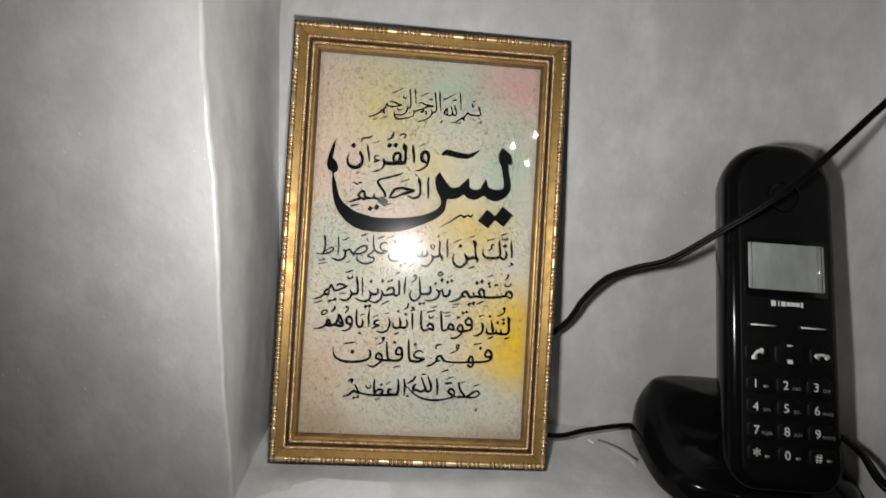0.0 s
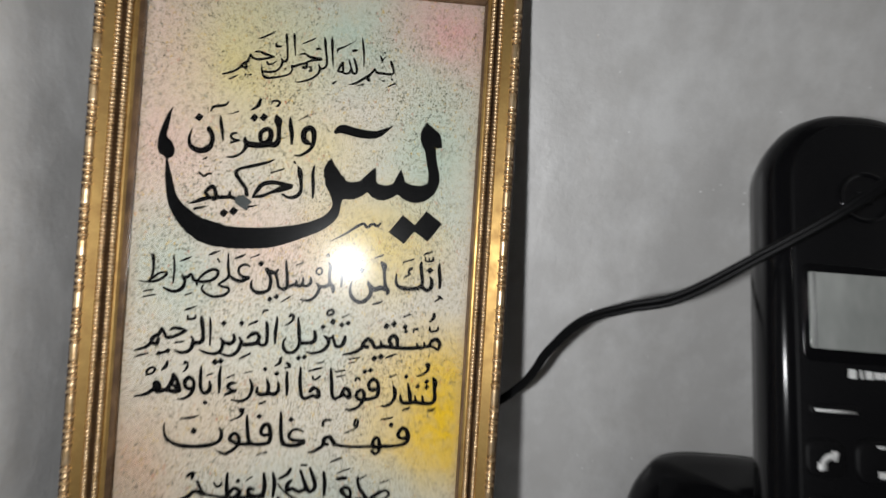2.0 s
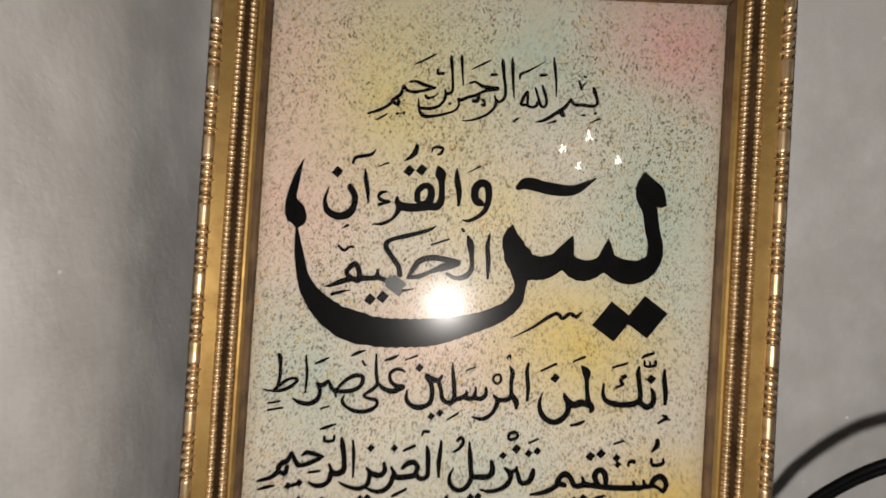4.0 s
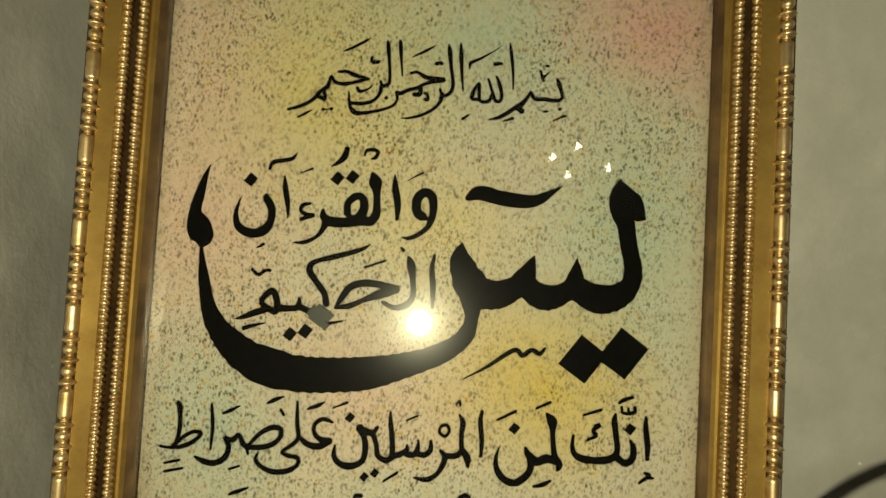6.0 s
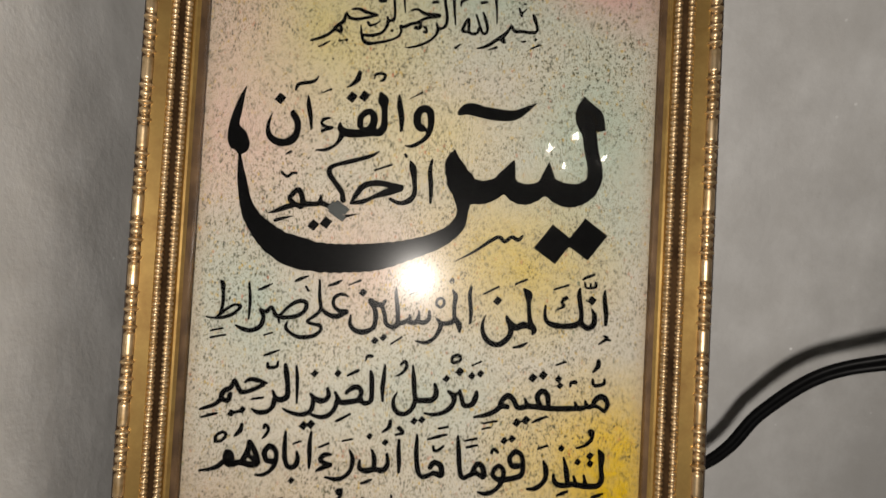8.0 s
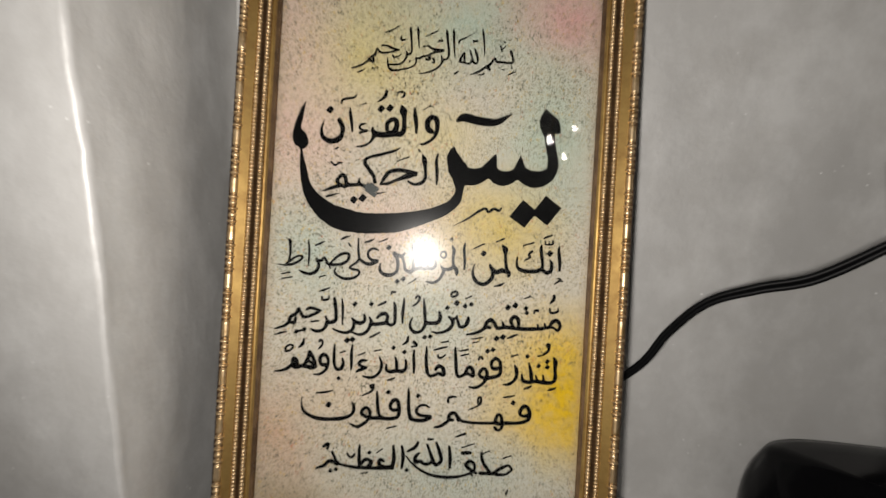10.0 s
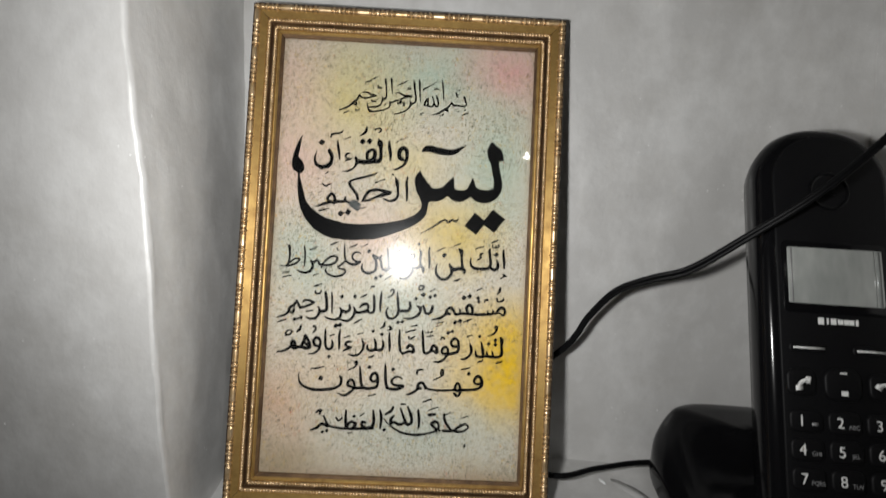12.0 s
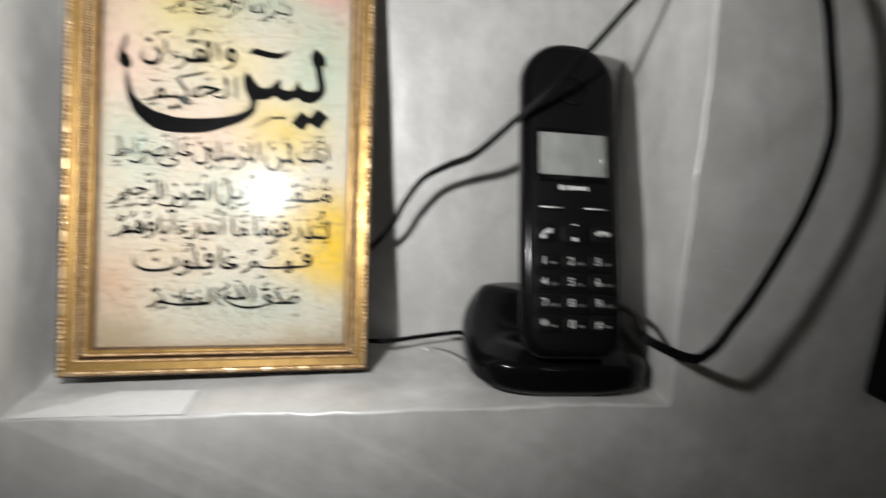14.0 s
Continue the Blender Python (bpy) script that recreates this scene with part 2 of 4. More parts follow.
def box(bm, x0, x1, y0, y1, z0, z1, bevel=0.0, segments=2):
    made = bmesh.ops.create_cube(bm, size=1.0)["verts"]
    for v in made:
        v.co = Vector((x0 + (v.co.x + 0.5) * (x1 - x0), y0 + (v.co.y + 0.5) * (y1 - y0), z0 + (v.co.z + 0.5) * (z1 - z0)))
    if bevel:
        edges = list({e for v in made for e in v.link_edges})
        bmesh.ops.bevel(bm, geom=edges, offset=bevel, segments=segments, affect="EDGES", profile=0.5)
    return bm


def skin(bm, rings, closed=True, caps=True):
    """Faces between rings of equally many points."""
    rows = [[bm.verts.new(p) for p in ring] for ring in rings]
    n = len(rows[0])
    for a, b in zip(rows, rows[1:]):
        for i in range(n if closed else n - 1):
            j = (i + 1) % n
            bm.faces.new((a[i], a[j], b[j], b[i]))
    if caps:
        bm.faces.new(rows[0][::-1])
        bm.faces.new(rows[-1])
    return rows


def spline(points, steps):
    """A smooth line through the points (Catmull-Rom)."""
    pts = [Vector(p) for p in points]
    pts = [pts[0] * 2 - pts[1], *pts, pts[-1] * 2 - pts[-2]]
    out = []
    for a, b, c, d in zip(pts, pts[1:], pts[2:], pts[3:]):
        for i in range(steps):
            t = i / steps
            out.append(0.5 * (2 * b + (c - a) * t + (2 * a - 5 * b + 4 * c - d) * t * t + (3 * b - a - 3 * c + d) * t ** 3))
    return out + [pts[-2]]


def tube(bm, line, radius, sides=10):
    """A round tube along a line; radius is a number or a function of the way along."""
    rings = []
    for i, p in enumerate(line):
        ahead = (line[min(i + 1, len(line) - 1)] - line[max(i - 1, 0)]).normalized()
        side = ahead.cross(Vector((0.13, 0.21, 0.97))).normalized()
        up = side.cross(ahead)
        r = radius(i / (len(line) - 1)) if callable(radius) else radius
        rings.append([p + (side * math.cos(a) + up * math.sin(a)) * r for a in (2 * math.pi * k / sides for k in range(sides))])
    skin(bm, rings)
    return bm


# ---- the wall with its niche ----


def wall_with_niche():
    """The room's wall with the recess let into it; jambs a little out of plumb, edges rounded and uneven."""
    bm = bmesh.new()
    top = 0.46
    f = {"bl": (-0.0755, -0.034, -0.0065), "br": (0.2095, -0.034, 0.000), "tr": (0.194, -0.034, top), "tl": (-0.0948, -0.034, top)}
    b = {"bl": (-0.087, 0.049, -0.003), "br": (0.219, 0.049, -0.001), "tr": (0.186, 0.049, top), "tl": (-0.089, 0.049, top)}
    o = {"bl": (-1.6, -0.034, -1.2), "br": (2.2, -0.034, -1.2), "tr": (2.2, -0.034, 1.5), "tl": (-1.6, -0.034, 1.5)}
    r = {k: (p[0], 0.18, p[2]) for k, p in o.items()}
    F, B, O, R = ({k: bm.verts.new(p) for k, p in d.items()} for d in (f, b, o, r))
    ring = ("bl", "br", "tr", "tl")
    for i, k in enumerate(ring):
        n = ring[(i + 1) % 4]
        bm.faces.new((O[k], O[n], F[n], F[k]))
        bm.faces.new((F[k], F[n], B[n], B[k]))
        bm.faces.new((O[n], O[k], R[k], R[n]))
    bm.faces.new([B[k] for k in ring])
    bm.faces.new([R[k] for k in ring[::-1]])
    bm.edges.ensure_lookup_table()
    front = [e for e in bm.edges if all(v in F.values() for v in e.verts)]
    bmesh.ops.bevel(bm, geom=front, offset=0.0016, segments=3, affect="EDGES", profile=0.5)
    near = [e for e in bm.edges if all(-0.12 < v.co.x < 0.25 and -0.05 < v.co.z < 0.5 and v.co.y < 0.1 for v in e.verts) and e.calc_length() > 0.04]
    bmesh.ops.subdivide_edges(bm, edges=near, cuts=84, use_grid_fill=True)
    for v in bm.verts:
        if abs(v.co.x) < 0.3 and v.co.y < 0.1 and abs(v.co.z) < 0.47:
            wave = noise.noise_vector(v.co * 22.0) * 0.0011 + noise.noise_vector(v.co * 75.0) * 0.0005
            if v.co.y < -0.0305:                            # chipped arris
                chip = noise.noise(v.co * 160.0) * 0.5 + noise.noise(v.co * 420.0) * 0.5
                wave += Vector((0.4 if v.co.x < 0.0 else -0.3, 0.8, -0.3)) * (0.0011 * max(0.0, chip - 0.05)) + noise.noise_vector(v.co * 330.0) * 0.00025
            v.co += wave
    ob = part("wall_north", bm, PLASTER)
    sharp(ob, 32)
    ob.matrix_world = SITE
    return tagged(ob, "pearl grey plastered wall with a small niche", "wall", kind="structure")


wall_with_niche()


def plain_slab(name, label, category, mat, *extent):
    ob = part(name, box(bmesh.new(), *extent), mat, smooth=False)
    return tagged(ob, label, category, kind="structure")


plain_slab("floor", "beige tiled floor of the room", "floor", FLOOR_TILE, -1.7, 2.3, -4.2, -0.034, -0.1, 0.0)
plain_slab("ceiling", "white painted ceiling", "ceiling", CEILING_PAINT, -1.7, 2.3, -4.2, 0.18, 2.7, 2.8)
plain_slab("wall_south", "pearl grey plastered wall", "wall", PLASTER, -1.6, 2.2, -4.2, -4.1, 0.0, 2.7)
plain_slab("wall_west", "pearl grey plastered wall", "wall", PLASTER, -1.7, -1.6, -4.2, 0.18, 0.0, 2.7)
plain_slab("wall_east", "pearl grey plastered wall", "wall", PLASTER, 2.2, 2.3, -4.2, 0.18, 0.0, 2.7)


# ---- the framed calligraphy ----
WIDE, TALL = 0.1364, 0.2150
OFF = -0.0012                                           # the moulding sits a little to one side of the sheet


def frame_profile():
    """Distance inward from the outer edge and height towards the viewer, round one rail."""
    return [(0.0, -0.011), (0.0, 0.0072), (0.0002, 0.0076), (0.0004, 0.0074), (0.0006, 0.0066), (0.0028, 0.0066), (0.0031, 0.0074), (0.0036, 0.0073), (0.0062, 0.0069), (0.0066, 0.0062), (0.0074, 0.0062),
            (0.0078, 0.0028), (0.0088, 0.0028), (0.0090, 0.0052), (0.0098, 0.0052), (0.0101, 0.0041), (0.0104, 0.0044), (0.0109, 0.0043), (0.0114, 0.0036), (0.0119, 0.0025),
            (0.0122, 0.0010), (0.0080, 0.0010), (0.0080, -0.011)]


def rail_points(side, inward, height):
    """The two mitred ends of a line along one side of the frame."""
    x, z0, z1 = WIDE / 2 - inward, inward, TALL - inward
    ends = {"bottom": ((-x, z0), (x, z0)), "right": ((x, z0), (x, z1)), "top": ((x, z1), (-x, z1)), "left": ((-x, z1), (-x, z0))}[side]
    return [Vector((px + OFF, -height, pz)) for px, pz in ends]


def beaded(bm, side, inward, height, radius, period, swell, sides=8, steps=6):
    """A turned string along one side: swell(place in the period) scales the radius."""
    a, b = rail_points(side, inward, height)
    count = max(1, round((b - a).length / period))
    line = [a.lerp(b, i / (count * steps)) for i in range(count * steps + 1)]
    ahead = (b - a).normalized()
    across = ahead.cross(Vector((0, -1, 0)))
    rings = []
    for i, p in enumerate(line):
        r = radius * swell((i % steps) / steps)
        rings.append([p + (across * math.cos(t) + Vector((0, -1, 0)) * math.sin(t)) * r for t in (2 * math.pi * k / sides for k in range(sides))])
    skin(bm, rings)
    return bm


def bamboo(u):
    """A reed: one long and two short joints between narrow standing rings, cut in beside each ring."""
    near = min(abs(u - at) for at in (0.0, 0.50, 0.745, 1.0))
    collar = math.exp(-(near / 0.022) ** 4)
    notch = math.exp(-((near - 0.058) / 0.026) ** 2)
    return 0.78 - 0.36 * notch + 0.24 * collar


def pearl(u):
    return 0.45 + 0.55 * math.sin(math.pi * u)


def picture_frame():
    thing = new("picture_frame")
    thing.matrix_world = LEANING
    tagged(thing, "gilt-framed calligraphy under glass leaning on the niche wall", "picture frame")
    for side in ("bottom", "right", "top", "left"):
        bm = bmesh.new()
        ends = [[rail_points(side, i, h)[e] for i, h in frame_profile()] for e in (0, 1)]
        steps = [[a.lerp(b, 0.0008 + 0.9984 * k / 10) for a, b in zip(*ends)] for k in range(11)]
        skin(bm, steps)
        rail = sharp(part("rail", bm, GILT, thing, "gilt moulded rail with dark outer side"), 25)
        rail.data.materials.append(DARK_WOOD)
        rail.data.materials.append(GROOVE)
        for face in rail.data.polygons:
            c = face.center
            inward = min(WIDE / 2 - abs(c.x - OFF), c.z, TALL - c.z)
            if inward < 0.0004 or c.y > 0.0:
                face.material_index = 1
            elif 0.0074 < inward < 0.0089 or 0.0004 < inward < 0.0031 or inward > 0.0113:
                face.material_index = 2
        part("reed_beading", beaded(bmesh.new(), side, 0.0019, 0.0074, 0.00165, 0.0158, bamboo, 10, 64), BRIGHT_GILT, rail, "bright gilt bamboo-shaped beading")
        part("pearl_beading", beaded(bmesh.new(), side, 0.0070, 0.0064, 0.00085, 0.00130, pearl, 8, 6), BRIGHT_GILT, rail, "fine gilt pearl beading")
        part("pearl_beading", beaded(bmesh.new(), side, 0.0094, 0.0052, 0.00092, 0.00130, pearl, 8, 6), BRIGHT_GILT, rail, "fine gilt pearl beading")
    inner = 0.0121
    part("backing_board", box(bmesh.new(), -WIDE / 2 + 0.006, WIDE / 2 - 0.006, 0.0012, 0.006, 0.006, TALL - 0.006), DARK_WOOD, thing, "dark backing board", False)
    sheet = part("art_sheet", box(bmesh.new(), -WIDE / 2 + inner - 0.004, WIDE / 2 - inner + 0.004, 0.0, 0.0008, inner - 0.004, TALL - inner + 0.004), ART, thing,
                 "cream paper sprayed with yellow, pink and green", False)
    pane = part("glass_pane", box(bmesh.new(), -WIDE / 2 + inner - 0.004, WIDE / 2 - inner + 0.004, -0.0023, -0.0021, inner - 0.004, TALL - inner + 0.004), GLASS, thing,
                "clear glass pane", False)
    pane.visible_shadow = False
    return thing, sheet


FRAME, SHEET = picture_frame()


# ---- the calligraphy: pen strokes in tenths of a millimetre on the sheet, each point with the nib's width ----
LAYERS = iter(range(100000))


def ink_stroke(bm, points):
    """A pen stroke: a smooth ribbon whose width follows the nib."""
    line = spline(points, 6)
    rows = []
    y = -0.00012 - 0.0000012 * next(LAYERS)
    for i, p in enumerate(line):
        way = line[min(i + 1, len(line) - 1)] - line[max(i - 1, 0)]
        way = Vector((way.x, way.y)).normalized()
        half = max(0.6, p.z) * 0.5
        rough = 1 + 0.05 * math.sin(i * 2.3 + p.x)
        rows.append([bm.verts.new(((p.x + k * -way.y * half * rough) * 1e-4, y, (p.y + k * way.x * half * rough) * 1e-4)) for k in (-1, 1)])
    for a, b in zip(rows, rows[1:]):
        bm.faces.new((a[0], b[0], b[1], a[1]))
    for end, step in ((rows[0], -1), (rows[-1], 1)):
        mid = (end[0].co + end[1].co) / 2
        wide = (end[1].co - end[0].co)
        out = Vector((wide.z, 0, -wide.x)) * (0.35 * step)
        tip = bm.verts.new(mid + out)
        bm.faces.new((end[0], end[1], tip))


def ink_dot(bm, x, z, size):
    """A dot as the broad nib leaves it: a leaning diamond."""
    y = -0.00012 - 0.0000012 * next(LAYERS)
    corners = ((-1.0, -0.25), (0.12, -1.0), (1.0, 0.22), (-0.08, 1.0))
    bm.faces.new([bm.verts.new(((x + a * size) * 1e-4, y, (z + b * size) * 1e-4)) for a, b in corners])


WORDS = {}


def ink(word, strokes, dots=()):
    """Adds pen strokes and dots to a word of the sheet."""
    if word not in WORDS:
        WORDS[word] = bmesh.new()
    bm = WORDS[word]
    for points in strokes:
        ink_stroke(bm, points)
    for x, z, size in dots:
        ink_dot(bm, x, z, size)


ink("yaseen", [[(378,1613,3), (374,1587,30), (377,1563,44), (385,1538,44), (392,1518,37), (400,1474,35), (410,1431,37), (405,1396,42), (378,1371,53), (344,1365,60), (314,1375,53), (290,1393,46)],
    [(380,1606,5), (397,1572,42), (417,1542,33), (431,1532,3)],
    [(296,1445,2), (295,1413,30), (292,1381,51)],
    [(290,1389,33), (266,1370,44), (235,1362,53), (208,1373,49), (189,1395,37)],
    [(209,1446,2), (199,1417,33), (188,1391,49)]], [])
ink("yaseen", [[(189,1393,35), (167,1375,49), (137,1362,58), (109,1363,63), (91,1370,67)],
    [(60,1465,3), (58,1434,42), (70,1400,60), (86,1370,72), (87,1341,46), (87,1312,28), (81,1285,33), (62,1259,37), (17,1231,42), (-51,1206,53), (-119,1188,67), (-188,1180,71), (-258,1178,74), (-317,1187,77), (-365,1204,72), (-405,1233,60), (-437,1268,44), (-456,1306,33), (-468,1356,24), (-476,1402,13), (-479,1428,6)]], [])
ink("yaseen", [[(-479,1425,5), (-478,1443,44), (-487,1468,54), (-497,1499,27), (-490,1537,21), (-481,1573,12), (-472,1599,2)],
    [(65,1556,12), (91,1569,30), (138,1560,30), (197,1557,26), (231,1573,16), (259,1592,2)],
    [(77,1188,2), (122,1214,7), (166,1246,10), (183,1252,10), (195,1242,10), (212,1254,10), (229,1248,10), (240,1260,5)]], [(316,1242,49), (396,1258,52)])
ink("quran_one", [[(-13,1510,9), (-34,1517,17), (-38,1546,20), (-25,1563,19), (-8,1557,19), (-3,1528,16), (-10,1498,13), (-26,1480,10), (-49,1468,9), (-66,1469,2)],
    [(-20,1514,14), (-34,1522,16)],
    [(-59,1587,2), (-28,1605,5)],
    [(-86,1597,3), (-84,1570,14), (-77,1535,14), (-77,1504,7)],
    [(-133,1600,5), (-126,1580,28), (-122,1560,16), (-120,1527,16), (-122,1510,19), (-133,1498,21), (-150,1500,21)]], [])
ink("quran_one", [[(-152,1632,3), (-148,1644,7), (-134,1647,8), (-124,1643,8), (-129,1631,8), (-138,1628,3)],
    [(-180,1510,16), (-180,1533,15), (-165,1548,16), (-151,1546,16), (-146,1526,19), (-156,1504,21), (-178,1497,21)],
    [(-148,1499,21), (-185,1493,21), (-215,1494,21), (-229,1504,16), (-231,1518,6)],
    [(-224,1492,16), (-229,1477,12), (-242,1460,8), (-265,1448,9), (-288,1446,3)],
    [(-188,1649,10), (-193,1630,14), (-205,1617,10), (-219,1608,3)]], [])
ink("quran_one", [[(-282,1591,2), (-257,1602,5)]], [(-205,1584,15), (-174,1588,15)])
ink("quran_two", [[(-257,1529,5), (-272,1525,10), (-277,1514,8), (-266,1506,9), (-250,1506,6)],
    [(-249,1505,9), (-277,1495,8)],
    [(-315,1584,3), (-312,1558,12), (-305,1523,10), (-303,1496,3)],
    [(-348,1595,6), (-341,1610,10), (-321,1615,9), (-302,1620,9), (-291,1633,2)],
    [(-404,1532,3), (-412,1500,10), (-404,1473,16), (-378,1461,19), (-351,1468,21), (-338,1490,16), (-338,1515,16), (-350,1535,16), (-350,1544,5)],
    [(-364,1431,3), (-349,1440,8)]], [(-385,1572,15)])
ink("hakim_end", [[(-348,1323,12), (-326,1344,14), (-314,1324,14), (-316,1304,16), (-335,1310,12), (-348,1321,12)],
    [(-333,1307,14), (-360,1297,14), (-383,1287,9), (-397,1283,3)],
    [(-314,1310,16), (-290,1310,13), (-273,1313,13), (-268,1325,10), (-270,1335,3)],
    [(-267,1315,13), (-249,1308,13), (-234,1304,12)],
    [(-128,1451,2), (-147,1439,9), (-192,1424,12), (-233,1412,10), (-249,1402,13), (-250,1388,14), (-236,1369,13), (-217,1344,13), (-212,1321,14)]], [])
ink("hakim_end", [[(-204,1284,8), (-176,1291,3)],
    [(-381,1264,9), (-358,1272,7), (-335,1278,2)],
    [(-371,1387,7), (-356,1376,8), (-343,1385,7), (-331,1386,6)]], [(-283,1258,15), (-252,1266,16)])
ink("hakim_start", [[(-193,1316,6), (-178,1343,14), (-163,1362,15), (-136,1371,15), (-105,1369,15), (-67,1362,15)],
    [(-193,1318,9), (-163,1323,12), (-134,1337,11), (-100,1351,20), (-67,1361,14)],
    [(-138,1403,5), (-95,1419,5)],
    [(-49,1430,6), (-42,1412,18), (-37,1382,12), (-35,1352,12), (-46,1332,14), (-72,1324,11), (-97,1334,8)],
    [(5,1437,6), (1,1407,11), (5,1370,12), (6,1327,6)],
    [(-65,1448,5), (-59,1441,8)]], [])
ink("bismi", [[(238,1815,5), (242,1804,10), (249,1783,7), (247,1771,8), (233,1768,9), (215,1770,9), (194,1770,9), (185,1784,7)],
    [(185,1784,7), (175,1767,9), (161,1752,12), (151,1747,10), (135,1735,9), (118,1726,8), (101,1722,3)],
    [(158,1754,14), (169,1741,12)],
    [(212,1744,5), (222,1745,5)],
    [(233,1726,3), (258,1738,6)],
    [(202,1830,5), (207,1816,7), (210,1807,5)],
    [(210,1816,6), (221,1827,3)],
    [(213,1840,5), (220,1840,5)]], [])
ink("bismi", [[(130,1720,3), (151,1727,7)]], [(246,1751,5)])
ink("allah_one", [[(137,1885,3), (141,1861,8), (146,1825,6), (148,1787,3)],
    [(112,1814,5), (118,1800,8), (125,1776,8), (122,1762,8), (112,1763,8), (105,1781,7), (96,1807,5)],
    [(104,1773,8), (100,1762,8), (88,1758,8), (76,1763,8), (64,1764,9), (67,1780,9), (77,1797,6), (78,1779,8), (79,1763,7)],
    [(106,1838,9), (122,1841,7)],
    [(56,1826,3), (58,1839,8), (76,1848,6), (99,1862,3), (116,1874,2)]], [])
ink("allah_one", [[(35,1880,3), (37,1856,9), (40,1820,7), (45,1778,3)],
    [(46,1720,7), (59,1730,5)]], [])
ink("rahman_one", [[(10,1876,3), (13,1861,10), (17,1831,8), (23,1795,8), (20,1777,8), (10,1768,8), (1,1771,8), (-4,1782,5)],
    [(2,1770,9), (-3,1752,8), (-18,1736,7), (-40,1724,7), (-64,1717,5), (-81,1716,2)],
    [(-35,1771,7), (-28,1766,6), (-28,1757,7), (-36,1758,6)],
    [(-15,1834,8), (-1,1835,8)],
    [(-67,1811,6), (-52,1814,7), (-33,1804,9), (4,1800,12)]], [])
ink("rahman_one", [[(4,1799,8), (-24,1794,8), (-41,1787,8), (-52,1780,8), (-68,1776,9), (-84,1768,9), (-94,1770,8)],
    [(-44,1782,10), (-45,1768,10), (-58,1767,9)],
    [(-94,1770,7), (-91,1756,6), (-100,1741,6), (-123,1731,7), (-153,1724,8), (-174,1722,10), (-186,1731,9), (-191,1749,6), (-193,1767,3)],
    [(-65,1845,2), (-48,1854,5), (-33,1862,6), (-17,1872,2)]], [(-114,1757,5)])
ink("rahim_one", [[(-92,1880,5), (-90,1868,9), (-87,1838,6), (-83,1804,3)],
    [(-117,1878,3), (-116,1866,9), (-112,1836,7), (-109,1801,7), (-111,1786,8), (-123,1782,8), (-128,1792,6)],
    [(-125,1782,9), (-129,1764,8), (-142,1749,8), (-166,1742,9), (-189,1743,7)],
    [(-176,1776,7), (-170,1768,8), (-156,1772,5), (-144,1781,3)],
    [(-149,1842,6), (-147,1831,8), (-133,1832,8)],
    [(-217,1807,6), (-199,1808,8), (-181,1801,10), (-151,1795,5)]], [])
ink("rahim_one", [[(-155,1795,8), (-183,1786,8), (-204,1782,9), (-222,1785,8), (-231,1796,7), (-237,1776,9), (-248,1767,10), (-258,1756,10), (-242,1749,9), (-244,1764,8)],
    [(-258,1755,9), (-272,1742,8), (-295,1730,8), (-319,1722,5)],
    [(-244,1726,3), (-227,1728,3)],
    [(-297,1707,3), (-282,1715,6), (-268,1724,3)],
    [(-210,1850,2), (-191,1859,6), (-168,1872,6), (-153,1881,2)]], [(-244,1726,5), (-227,1728,5)])
ink("sirat", [[(-505,1108,6), (-500,1100,12), (-497,1078,9), (-497,1047,9), (-502,1026,8)],
    [(-536,1016,5), (-518,1014,6), (-492,1017,9), (-468,1028,9), (-452,1045,9), (-466,1049,8), (-484,1040,8), (-499,1026,8), (-510,1018,6)],
    [(-524,982,5), (-492,990,5)],
    [(-523,965,6), (-485,974,5)],
    [(-434,1107,5), (-429,1063,8), (-430,1015,5)],
    [(-410,1089,5), (-395,1096,8), (-375,1107,3)]], [])
ink("sirat", [[(-353,1028,8), (-333,1051,9), (-310,1066,11), (-290,1065,11), (-290,1047,11), (-308,1031,11), (-338,1025,11), (-361,1028,12), (-374,1048,9), (-386,1037,11), (-401,1041,6)],
    [(-400,1041,12), (-393,1020,11), (-402,998,12), (-423,988,12), (-444,991,11), (-462,999,5)],
    [(-356,1025,8), (-352,1010,5)],
    [(-390,978,5), (-368,986,5)]], [])
ink("ala", [[(-183,1085,5), (-204,1090,9), (-220,1078,9), (-219,1060,9), (-205,1049,11), (-187,1050,8)],
    [(-185,1048,12), (-209,1035,14), (-232,1038,12), (-251,1052,9)],
    [(-258,1123,5), (-256,1081,9), (-252,1049,9), (-267,1032,9), (-283,1019,8), (-268,1012,9), (-252,1010,9), (-249,998,9), (-267,983,11), (-297,978,11), (-322,986,9), (-336,1000,9), (-333,1014,5)],
    [(-236,1109,5), (-217,1116,9), (-202,1125,3)]], [])
ink("ala", [[(-320,1115,5), (-305,1123,9), (-286,1131,3)],
    [(-292,1105,6), (-284,1093,6)]], [])
ink("mursalin", [[(-176,1041,4), (-177,1019,10), (-167,1005,12), (-146,999,14), (-121,1009,12), (-114,1030,12), (-117,1057,12), (-130,1077,11), (-123,1082,6)],
    [(-130,1077,10), (-111,1070,14), (-100,1065,11), (-92,1045,10), (-88,1025,11), (-73,1016,12), (-60,1023,12), (-60,1054,11), (-65,1088,10), (-67,1114,4)],
    [(-101,1065,11), (-91,1082,7)],
    [(-186,1113,3), (-155,1127,6)],
    [(-74,973,4), (-46,993,6)]], [])
